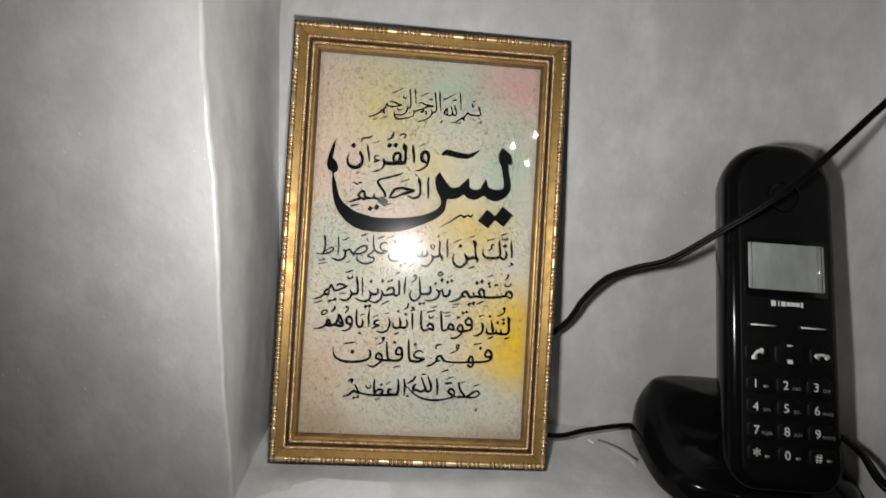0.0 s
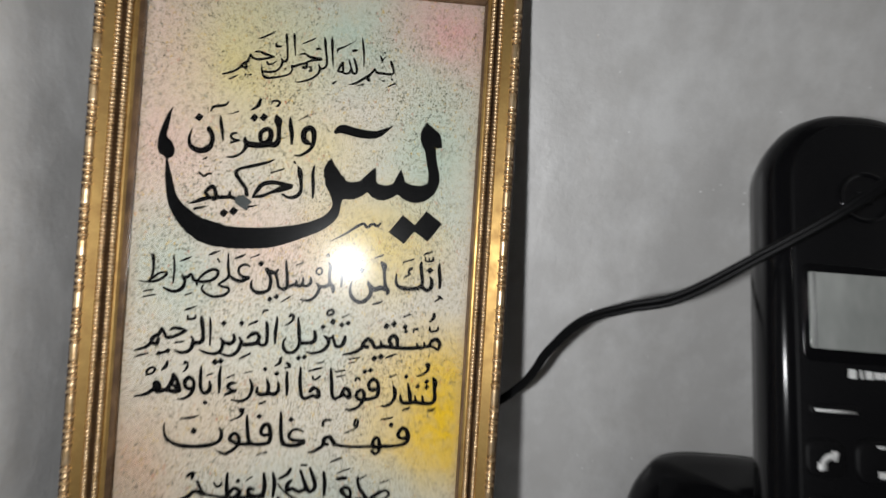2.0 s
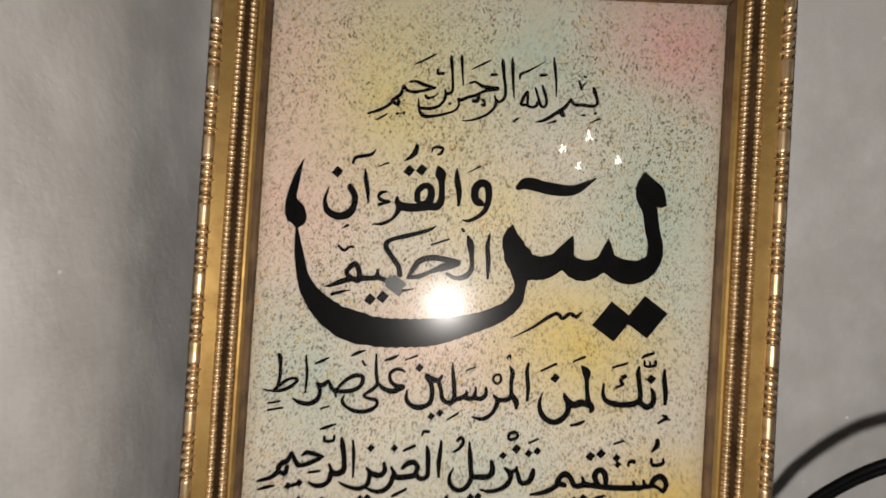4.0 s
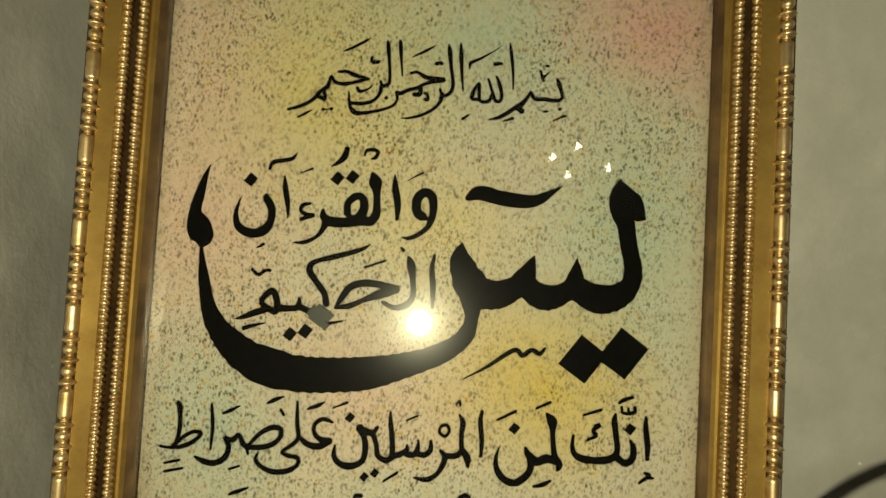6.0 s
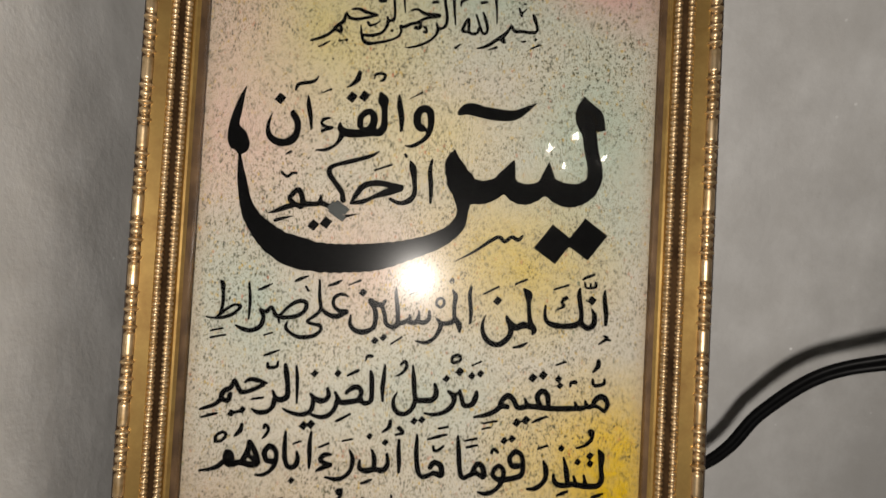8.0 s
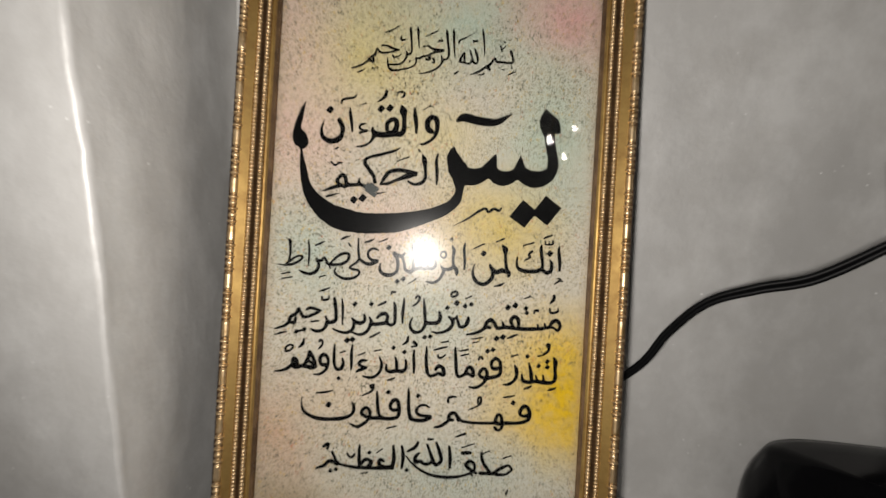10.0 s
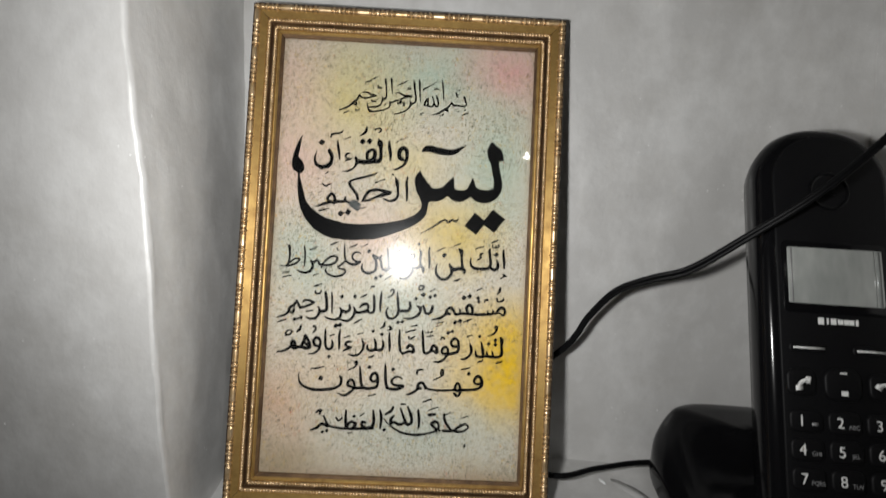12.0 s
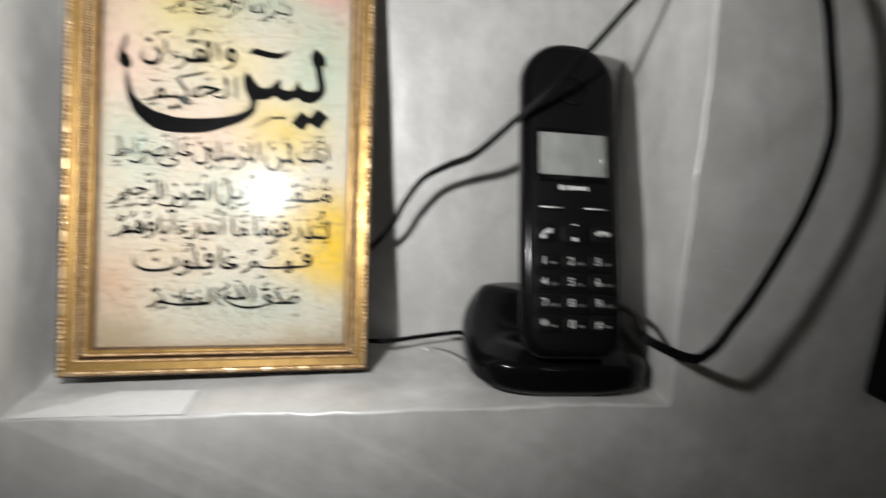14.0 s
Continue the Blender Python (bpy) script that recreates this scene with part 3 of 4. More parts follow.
ink("mursalin", [[(-60,1025,12), (-44,1029,12), (-30,1039,10), (-30,1050,4)],
    [(-33,1031,12), (-16,1030,12), (-8,1043,10), (-7,1060,4)],
    [(-8,1033,11), (6,1031,12), (18,1042,11), (18,1061,6)],
    [(-34,1098,4), (-10,1109,4)],
    [(37,1043,6), (48,1030,12), (44,1012,11), (32,993,10), (12,982,10), (-13,985,4)],
    [(47,1031,12), (71,1034,12), (84,1046,12)],
    [(81,1048,11), (93,1030,15), (95,1012,6)]], [])
ink("mursalin", [[(73,1116,4), (81,1100,12), (79,1076,10), (81,1045,10)],
    [(34,1078,6), (37,1090,7), (49,1093,7), (54,1081,7), (45,1071,7), (34,1078,6)],
    [(119,1127,6), (116,1105,10), (121,1064,10), (120,1034,6)],
    [(65,1135,4), (72,1143,6), (74,1133,4)]], [(-149,1097,11), (-113,980,10), (-92,989,10)])
ink("limin", [[(248,1129,5), (260,1114,21), (262,1094,11), (265,1065,11), (269,1043,14), (278,1028,15), (274,1016,5)],
    [(271,1034,14), (252,1039,17), (233,1032,17), (215,1046,14), (209,1059,6)],
    [(219,1040,14), (221,1018,14), (210,999,15), (190,987,14), (169,993,14), (154,1011,12), (151,1036,8), (157,1057,3)],
    [(150,1110,5), (187,1130,6)],
    [(227,1138,5), (256,1152,6)],
    [(228,982,5), (247,987,9), (263,996,5)]], [(185,1095,12)])
ink("innaka", [[(304,1090,5), (303,1067,9), (310,1050,12), (331,1042,14), (361,1042,14), (384,1049,14), (393,1065,12), (389,1095,12), (385,1122,12), (387,1137,5)],
    [(332,1081,5), (349,1091,8), (343,1101,8), (356,1112,8), (345,1110,6)],
    [(393,1050,14), (409,1040,14), (423,1049,14), (425,1070,12), (418,1086,6)],
    [(448,1134,5), (448,1113,11), (453,1076,12), (453,1049,8)],
    [(438,1002,5), (458,1018,9), (449,1023,6)]], [])
ink("innaka", [[(452,1014,8), (467,1014,5)],
    [(398,1152,6), (402,1139,6), (424,1142,8), (424,1154,6)],
    [(412,1141,6), (412,1150,5)],
    [(392,1158,5), (402,1165,8), (421,1172,6)],
    [(322,1130,5), (358,1143,6)]], [(417,1108,12)])
ink("mustaqim", [[(431,856,12), (440,870,14), (455,874,15), (466,859,12), (460,841,11), (446,848,9), (431,853,12)],
    [(434,853,14), (418,848,12), (411,864,6)],
    [(413,847,12), (396,843,12), (386,858,6)],
    [(405,844,14), (360,840,14), (323,839,14), (293,841,14), (272,843,14), (265,859,6)],
    [(322,843,12), (319,870,14), (305,880,14), (294,864,14), (303,845,12)]], [])
ink("mustaqim", [[(269,840,14), (248,837,14), (236,855,14), (224,864,14), (212,856,14), (206,841,14), (225,836,12)],
    [(207,839,14), (193,825,12), (167,813,11), (140,807,5)],
    [(427,917,6), (431,902,9), (443,902,9), (455,907,9), (456,919,5)],
    [(440,963,11), (439,948,12), (427,933,5)],
    [(373,894,6), (376,905,8), (388,906,12)],
    [(336,945,5), (360,955,6)],
    [(284,802,5), (302,811,9), (321,819,5)]], [])
ink("mustaqim", [[(165,793,5), (199,801,6)],
    [(162,779,5), (185,785,5)]], [(344,912,10), (348,896,9), (281,911,12), (306,919,12), (247,800,12), (269,807,12)])
ink("tanzil", [[(145,870,9), (143,855,14), (135,838,14), (117,834,12), (109,851,11), (103,872,6)],
    [(104,865,9), (89,856,11)],
    [(75,867,8), (89,855,14), (90,840,12), (80,824,12), (61,812,11), (39,807,9), (19,810,5)],
    [(81,937,8), (82,951,8), (97,956,8), (101,944,8), (84,936,8)],
    [(130,932,5), (153,944,5)],
    [(56,774,6), (80,780,6)]], [])
ink("tanzil", [[(41,883,8), (46,861,14), (38,844,14), (14,840,14), (-5,840,12)],
    [(-15,925,5), (-11,891,12), (-8,861,12), (-5,839,12), (-12,819,12), (-26,806,12), (-44,806,12), (-57,820,11), (-58,840,8), (-50,857,3)],
    [(-45,925,8), (-35,933,9), (-30,923,9), (-38,907,8), (-54,896,5)]], [(69,897,10), (101,916,12), (131,907,10), (152,914,10), (-5,789,10), (14,793,10)])
ink("aziz", [[(-84,923,5), (-85,894,11), (-87,864,11), (-85,832,6)],
    [(-119,906,6), (-115,889,12), (-113,855,12), (-114,833,12), (-128,825,12), (-143,835,12), (-138,852,12), (-150,864,14), (-168,856,12), (-177,846,8)],
    [(-137,835,14), (-159,828,14), (-188,824,14), (-197,836,11), (-204,849,6)],
    [(-198,828,12), (-201,812,12), (-213,794,12), (-233,785,11), (-256,789,8), (-271,797,3)]], [])
ink("aziz", [[(-223,857,8), (-219,839,12), (-230,826,14), (-250,828,14), (-265,841,8)],
    [(-256,831,12), (-258,808,12), (-268,794,12), (-289,788,11), (-317,794,8), (-332,802,3)],
    [(-176,890,6), (-148,905,9)],
    [(-133,929,3), (-128,941,8), (-115,942,8)],
    [(-197,777,8), (-163,797,6)]], [(-257,891,10), (-199,895,10), (-277,762,12), (-259,766,12)])
ink("rahim_two", [[(-303,907,5), (-299,874,9), (-297,816,5)],
    [(-331,910,8), (-327,890,14), (-322,857,12), (-322,831,14), (-337,822,14), (-349,825,12), (-359,844,6)],
    [(-352,824,14), (-356,805,12), (-370,791,12), (-393,788,11), (-408,796,5)],
    [(-375,912,6), (-373,900,9), (-361,900,9), (-351,904,8), (-350,916,5)],
    [(-386,928,5), (-366,936,8), (-347,944,3)],
    [(-428,860,6), (-416,868,11), (-393,865,12), (-373,860,6)]], [])
ink("rahim_two", [[(-381,857,11), (-411,841,11), (-434,835,12), (-445,847,12), (-455,864,9), (-462,846,12), (-480,834,14), (-485,819,12), (-469,812,12), (-463,831,12)],
    [(-483,817,14), (-501,801,11), (-523,792,9), (-538,787,5)],
    [(-458,782,8), (-431,790,8)],
    [(-410,819,6), (-380,825,6)],
    [(-534,767,5), (-514,774,8), (-493,780,5)]], [(-458,782,10), (-431,792,10)])
ink("litundhira", [[(450,745,8), (457,730,17), (457,702,12), (460,677,14), (452,660,14), (436,656,14)],
    [(436,656,14), (415,656,14), (392,659,14), (378,656,14), (358,655,14), (346,663,12), (342,681,6)],
    [(378,656,12), (374,686,14), (369,708,9), (365,723,5)],
    [(421,661,12), (416,683,5)],
    [(397,662,11), (391,680,5)],
    [(316,712,5), (323,693,14), (324,674,12), (315,655,12), (296,642,11), (278,641,5)]], [])
ink("litundhira", [[(428,778,8), (425,790,8), (434,789,8), (431,771,9), (417,755,8), (395,746,5)],
    [(301,739,5), (325,749,6)],
    [(352,629,5), (365,635,9), (380,642,5)],
    [(436,630,5), (449,634,9), (465,641,5)]], [(429,730,10), (430,711,10), (400,713,9), (359,744,9)])
ink("qawman", [[(263,697,14), (242,694,14), (234,713,12), (248,729,14), (263,720,12), (268,694,12), (263,673,14), (242,664,14), (213,659,14), (196,667,12), (198,684,12), (211,692,12), (221,677,12), (216,652,12), (201,633,11), (180,623,11), (159,626,5)],
    [(188,721,8), (194,732,8), (205,725,8)]], [])
ink("qawman", [[(144,673,12), (155,693,14), (169,687,14), (172,664,14), (154,671,12), (137,665,12), (123,658,12), (114,673,12), (109,718,12), (106,747,9), (105,761,5)],
    [(122,748,6), (152,756,6)],
    [(126,732,6), (154,740,6)]], [(218,754,10), (237,760,10)])
ink("ma", [[(39,677,12), (51,691,14), (67,683,14), (68,661,14), (51,666,12), (37,659,12), (22,655,12), (11,669,12), (5,711,12), (5,741,9), (4,758,5)],
    [(46,732,6), (48,721,8), (59,722,8), (72,733,6)],
    [(30,746,5), (57,755,8), (78,761,5)]], [])
ink("undhira", [[(-39,743,6), (-39,716,11), (-36,686,11), (-36,660,6)],
    [(-42,771,12), (-31,759,9), (-49,753,6)],
    [(-63,787,9), (-66,770,11), (-82,757,5)],
    [(-67,707,6), (-64,681,12), (-75,665,14), (-94,666,14), (-104,664,14), (-119,661,14), (-133,668,12), (-133,687,6)],
    [(-104,713,6), (-98,693,12), (-97,672,12)],
    [(-160,710,5), (-151,689,11), (-154,663,11), (-168,644,11), (-189,636,11), (-217,640,5)]], [])
ink("undhira", [[(-128,630,5), (-115,634,8), (-101,641,5)],
    [(-179,730,5), (-155,736,5)]], [(-73,733,9), (-112,746,9)])
ink("abauhum", [[(-203,695,6), (-220,694,12), (-230,681,12), (-215,672,12), (-202,671,9), (-224,662,12), (-239,654,6)],
    [(-236,711,5), (-211,723,6)],
    [(-256,748,6), (-259,717,11), (-257,687,11), (-257,659,6)],
    [(-290,699,6), (-286,678,12), (-294,661,14), (-309,660,12), (-318,680,12), (-320,714,11), (-320,745,6)],
    [(-300,716,5), (-281,724,6)]], [])
ink("abauhum", [[(-342,671,14), (-362,672,14), (-369,692,14), (-356,707,14), (-341,694,12), (-341,667,12), (-354,646,11), (-372,636,9), (-390,635,5)],
    [(-375,750,8), (-371,759,8), (-363,750,8), (-367,736,8), (-377,725,5)],
    [(-384,663,14), (-393,692,14), (-408,717,8), (-410,693,14), (-421,666,14), (-400,659,15), (-384,663,14)],
    [(-408,682,11), (-394,671,12)]], [])
ink("abauhum", [[(-419,662,14), (-434,663,14), (-449,657,14), (-465,671,14), (-462,688,12), (-451,680,14), (-452,657,14), (-469,662,14), (-484,650,12), (-507,641,9), (-529,638,5)],
    [(-429,758,8), (-433,741,12), (-446,727,6)],
    [(-492,710,8), (-492,724,8), (-478,734,8), (-467,730,8), (-477,714,8), (-492,710,8)]], [(-299,627,9)])
ink("ghafilun", [[(27,544,6), (8,552,9), (-11,545,9), (-19,526,11), (-3,515,12), (33,514,11)],
    [(33,510,14), (7,498,15), (-21,497,14), (-39,505,14), (-47,542,12), (-49,580,11), (-51,607,5)],
    [(-83,531,14), (-101,527,12), (-112,538,12), (-103,560,14), (-88,561,14), (-80,533,14), (-83,507,14), (-102,498,14), (-132,496,14), (-150,511,12), (-157,550,12), (-161,591,6)]], [])
ink("ghafilun", [[(-145,497,14), (-175,495,14), (-196,499,12), (-210,508,14), (-208,521,12), (-195,530,12), (-182,515,12), (-185,491,12), (-204,472,12), (-224,461,12), (-249,469,6)],
    [(-248,547,6), (-239,527,12), (-247,502,12), (-276,488,14), (-321,481,14), (-367,482,14), (-398,492,12), (-417,506,11), (-425,530,6), (-425,556,3)],
    [(-375,571,5), (-342,575,9), (-317,584,3)]], [])
ink("ghafilun", [[(-181,600,8), (-184,609,8), (-175,611,8), (-176,597,9), (-186,585,8), (-213,571,5)],
    [(-120,462,6), (-86,472,6)]], [(-16,583,10), (-329,532,12), (-121,589,10)])
ink("fahum", [[(375,540,14), (357,535,12), (343,545,12), (353,567,14), (368,566,14), (378,543,14), (370,521,14), (341,510,12), (289,506,14), (266,503,14), (260,516,12), (268,534,12), (278,530,11), (283,507,14), (282,489,12), (269,480,12), (257,491,12)],
    [(259,505,12), (214,501,11), (169,501,11), (139,506,11), (123,523,12)],
    [(131,504,12), (118,529,14), (101,526,14), (96,509,14), (113,505,12)]], [])
ink("fahum", [[(101,507,12), (82,491,12), (65,480,11), (46,476,5)],
    [(282,596,5), (301,599,8), (322,605,5)],
    [(195,570,8), (196,588,8), (205,590,8), (204,570,9), (193,559,6), (162,544,5)],
    [(90,566,8), (91,580,9), (104,587,9), (118,587,6)]], [(318,579,10)])
ink("fahum_low", [[(123,447,5), (157,461,10)]], [])
ink("sadaqa", [[(327,348,8), (312,359,10), (285,346,13), (266,328,13), (303,327,10), (327,345,8)],
    [(268,328,13), (246,327,13), (214,326,13)],
    [(251,332,10), (230,356,13), (219,380,10), (218,400,8)],
    [(204,325,10), (178,339,13), (165,353,13), (179,366,13), (195,354,10), (191,330,10), (148,311,10), (98,304,13), (36,311,10), (-15,338,8), (-46,369,5)],
    [(148,392,13), (180,396,13)],
    [(147,411,5), (191,428,5)]], [])
ink("sadaqa", [[(218,390,5), (247,408,5)],
    [(293,383,5), (322,394,5)],
    [(316,274,5), (311,259,10)]], [(189,317,6)])
ink("allah_two", [[(103,414,8), (109,375,13), (109,336,8)],
    [(57,425,8), (71,391,13), (78,362,13), (61,346,13), (48,363,13), (26,416,8)],
    [(51,356,13), (24,345,13), (4,354,13), (-13,351,15), (-12,370,13), (0,383,8)],
    [(27,433,8), (47,434,8)],
    [(-5,422,8), (-16,402,13), (-42,386,8)]], [])
ink("azim", [[(-63,405,8), (-56,368,13), (-59,324,8)],
    [(-93,403,8), (-88,360,13), (-94,332,13), (-125,324,13)],
    [(-122,346,10), (-137,350,13), (-138,333,13), (-113,324,13)],
    [(-88,325,13), (-138,321,13), (-199,318,13)],
    [(-211,398,8), (-211,354,13), (-207,323,13)],
    [(-211,320,10), (-188,348,13), (-166,339,13), (-182,319,13)],
    [(-206,318,13), (-248,321,10), (-283,329,10), (-300,355,10), (-308,370,8)]], [])
ink("azim", [[(-283,324,13), (-313,335,13), (-334,317,13), (-361,306,8)],
    [(-341,383,10), (-322,394,13), (-325,374,8)],
    [(-253,365,8), (-240,351,8), (-226,366,8)],
    [(-203,298,5), (-176,304,5)],
    [(-150,374,5), (-129,390,5)]], [(-309,301,9), (-290,307,9), (-175,373,9), (-41,320,9)])
ink("stain", [], [(-224,1300,24), (-236,1306,15), (-211,1279,10), (-207,1299,13)])
for word, shape in WORDS.items():
    if word == "stain":
        part("ink_stain", shape, STAIN, SHEET, "grey ink smudge", False)
    else:
        part("calligraphy_word", shape, INK, SHEET, "", False)


# ---- the cordless phone ----
TILT_BACK = 17.7
HANDSET = SITE @ pose(0.1605, -0.0305, 0.038, -TILT_BACK, 0, 0)   # at the lowest row of keys: x across, z up the face, y into it


def outline(width, height, radius_top, radius_bottom, z0, steps=8):
    """A rounded upright oblong, anticlockwise from the lower right, as (x, z)."""
    out = []
    for cx, cz, r, start in ((width / 2 - radius_bottom, z0 + radius_bottom, radius_bottom, -90), (width / 2 - radius_top, z0 + height - radius_top, radius_top, 0),
                             (-width / 2 + radius_top, z0 + height - radius_top, radius_top, 90), (-width / 2 + radius_bottom, z0 + radius_bottom, radius_bottom, 180)):
        for i in range(steps + 1):
            a = radians(start + 90 * i / steps)
            out.append((cx + r * math.cos(a), cz + r * math.sin(a)))
    return out


def pad(bm, width, height, radius, cx, cz, y_back, y_front, rim=0.0006, radius_bottom=None):
    """A raised rounded plate on the face, its rim rounded off."""
    rb = radius if radius_bottom is None else radius_bottom
    rings = []
    for inset, y in ((0, y_back), (0, y_front + rim), (rim * 0.3, y_front + rim * 0.3), (rim, y_front)):
        rings.append([(cx + x, y, cz + z) for x, z in outline(width - 2 * inset, height - 2 * inset, max(radius - inset, 0.0002), max(rb - inset, 0.0002), -height / 2 + inset)])
    skin(bm, rings)
    return bm


def lettering(text, size, mat, parent, x, y, z, name="print"):
    data = bpy.data.curves.new(name, "FONT")
    data.body, data.size, data.align_x, data.align_y, data.extrude = text, size, "CENTER", "CENTER", 0.00003
    made = new(name, data)
    bpy.context.view_layer.update()
    mesh = bpy.data.meshes.new_from_object(made)
    bpy.data.objects.remove(made)
    mesh.materials.clear()
    mesh.materials.append(mat)
    ob = new(name, mesh)
    ob.parent = parent
    ob.matrix_local = pose(x, y, z, 90, 0, 0)
    return ob


def bar(bm, cx, cz, w, h, y, tilt=0.0):
    made = bmesh.ops.create_cube(bm, size=1.0, matrix=Matrix.Translation((cx, y, cz)) @ Matrix.Rotation(radians(tilt), 4, "Y") @ Matrix.Diagonal((w, 0.00008, h, 1)))
    return made


def handset():
    thing = new("phone_handset")
    thing.matrix_world = HANDSET
    tagged(thing, "black cordless phone handset standing in its charger", "phone")
    w, h, z0 = 0.0484, 0.154, -0.017
    bm = bmesh.new()
    rings = []
    for inset, y in ((0.0120, 0.021), (0.0070, 0.0200), (0.0034, 0.0165), (0.0012, 0.011), (0.0, 0.006), (0.0006, 0.0028), (0.0022, 0.0006), (0.0042, 0.0)):
        rings.append([(x, y, z) for x, z in outline(w - 2 * inset, h - 2 * inset, 0.0215 - inset * 0.8, 0.012 - inset * 0.6, z0 + inset, 10)])
    skin(bm, rings)
    sharp(part("body", bm, BLACK_GLOSS, thing, "glossy black shell"), 40)
    bm = bmesh.new()
    pad(bm, w - 0.0085, h - 0.0085, 0.0182, 0, z0 + h / 2, 0.002, -0.0006, 0.0006, 0.009)
    part("face_plate", bm, BLACK_MATT, thing, "matt black front")
    bm = bmesh.new()
    ring = [(0.0066 * math.cos(a), 0.0066 * math.sin(a)) for a in (2 * math.pi * k / 32 for k in range(32))]
    rows = [[(s * x, y, 0.1110 + s * z) for x, z in ring] for s, y in ((1.12, -0.0004), (1.08, -0.0011), (0.98, -0.0011), (0.9, -0.0006), (0.5, -0.0003), (0.04, -0.0002))]
    skin(bm, rows)
    part("earpiece", bm, BLACK_GLOSS, thing, "round black earpiece")
    bm = bmesh.new()
    for k in (-1, 0, 1):
        box(bm, -0.0022, 0.0022, -0.0010, -0.0002, 0.1110 + k * 0.0014 - 0.0003, 0.1110 + k * 0.0014 + 0.0003)
    part("earpiece_slot", bm, BLACK_MATT, thing)
    window = part("display_surround", pad(bmesh.new(), 0.0365, 0.0262, 0.0022, 0, 0.0783, 0.0, -0.0009, 0.0003), BLACK_GLOSS, thing, "glossy black display surround")
    part("display", pad(bmesh.new(), 0.0330, 0.0205, 0.0008, 0, 0.0788, -0.0007, -0.0011, 0.0001), DISPLAY, window, "grey unlit display")
    for name, x, z, wide, high, mat in (("window_edge", 0.0136, 0.0788, 0.0004, 0.0200, LCD_SHADE), ("window_edge", 0.0150, 0.0788, 0.0014, 0.0200, LCD_SHADE), ("window_edge", -0.0152, 0.0788, 0.0005, 0.0200, DIM_PRINT)):
        part(name, bar_mesh(x, z, wide, high, -0.00112), mat, window)
    bm = bmesh.new()
    for x, wide, high in ((-0.0057, 0.0020, 0.0024), (-0.0034, 0.0006, 0.0022), (-0.0014, 0.0019, 0.0021), (0.0010, 0.0019, 0.0017), (0.0030, 0.0016, 0.0017), (0.0048, 0.0017, 0.0017), (0.0066, 0.0009, 0.0022)):
        bar(bm, x, 0.0626, wide, high, -0.00066)
    part("maker_mark", bm, PRINT, thing, "small pale maker's mark", False)
    for x in (-0.0108, 0.0108):
        key = part("soft_key", pad(bmesh.new(), 0.0130, 0.0034, 0.0015, x, 0.0528, -0.0002, -0.0012, 0.0005), BLACK_KEY, thing)
        part("key_line", bar_mesh(x, 0.0528, 0.0108, 0.0006, -0.00128), PRINT, key, "white line")
    call = part("call_key", pad(bmesh.new(), 0.0100, 0.0094, 0.003, -0.0138, 0.0408, -0.0002, -0.0015, 0.0007), BLACK_KEY, thing, "black call key")
    end = part("end_key", pad(bmesh.new(), 0.0100, 0.0094, 0.003, 0.0138, 0.0408, -0.0002, -0.0015, 0.0007), BLACK_KEY, thing, "black end-call key")
    nav = part("navigation_key", pad(bmesh.new(), 0.0126, 0.0112, 0.004, 0, 0.0408, -0.0002, -0.0017, 0.0008), BLACK_KEY, thing, "black navigation key")
    part("receiver_symbol", receiver(-0.0138, 0.0408, -42), PRINT, call, "white receiver symbol")
    part("receiver_symbol", receiver(0.0138, 0.0416, 0), PRINT, end, "white receiver symbol")
    bm = bmesh.new()
    bar(bm, 0.0, 0.0448, 0.0022, 0.0006, -0.00175)
    bar(bm, 0.0, 0.0380, 0.0022, 0.0016, -0.00175)
    part("key_symbol", bm, PRINT, nav, "white marks", False)
    small = {"2": "ABC", "3": "DEF", "4": "GHI", "5": "JKL", "6": "MNO", "7": "PQRS", "8": "TUV", "9": "WXYZ"}
    for row, digits in enumerate(("123", "456", "789", "*0#")):
        for column, digit in enumerate(digits):
            x, z = (column - 1) * 0.0128, 0.0278 - row * 0.0095
            key = part("key", pad(bmesh.new(), 0.0112, 0.0078, 0.0026, x, z, -0.0002, -0.0014, 0.0007), BLACK_KEY, thing)
            lettering(digit, 0.0051 if digit != "*" else 0.0075, PRINT, key, x - 0.0018, -0.00145, z - (0.0008 if digit == "*" else 0), "digit")
            if digit in small:
                lettering(small[digit], 0.0019, DIM_PRINT, key, x + 0.0026, -0.00145, z - 0.0010, "key_letters")
            else:
                part("key_symbol", bar_mesh(x + 0.0026, z - 0.0008, 0.0022, 0.0010, -0.00145), DIM_PRINT, key)
    return thing


def bar_mesh(cx, cz, w, h, y):
    bm = bmesh.new()
    bar(bm, cx, cz, w, h, y)
    return bm


def receiver(cx, cz, turn):
    """A little telephone receiver: an arched grip with two ends."""
    bm = bmesh.new()
    place = Matrix.Translation((cx, -0.00155, cz)) @ Matrix.Rotation(radians(turn), 4, "Y")
    for k in range(-4, 5):
        a = radians(k * 14)
        thick = 0.0013 if abs(k) < 3 else 0.0024
        bmesh.ops.create_cube(bm, size=1.0, matrix=place @ Matrix.Translation((0.0026 * math.sin(a) * 1.1, 0, 0.0026 * math.cos(a) - 0.0024)) @ Matrix.Rotation(a, 4, "Y") @ Matrix.Diagonal((0.0009, 0.00008, thick, 1)))
    return bm


handset()


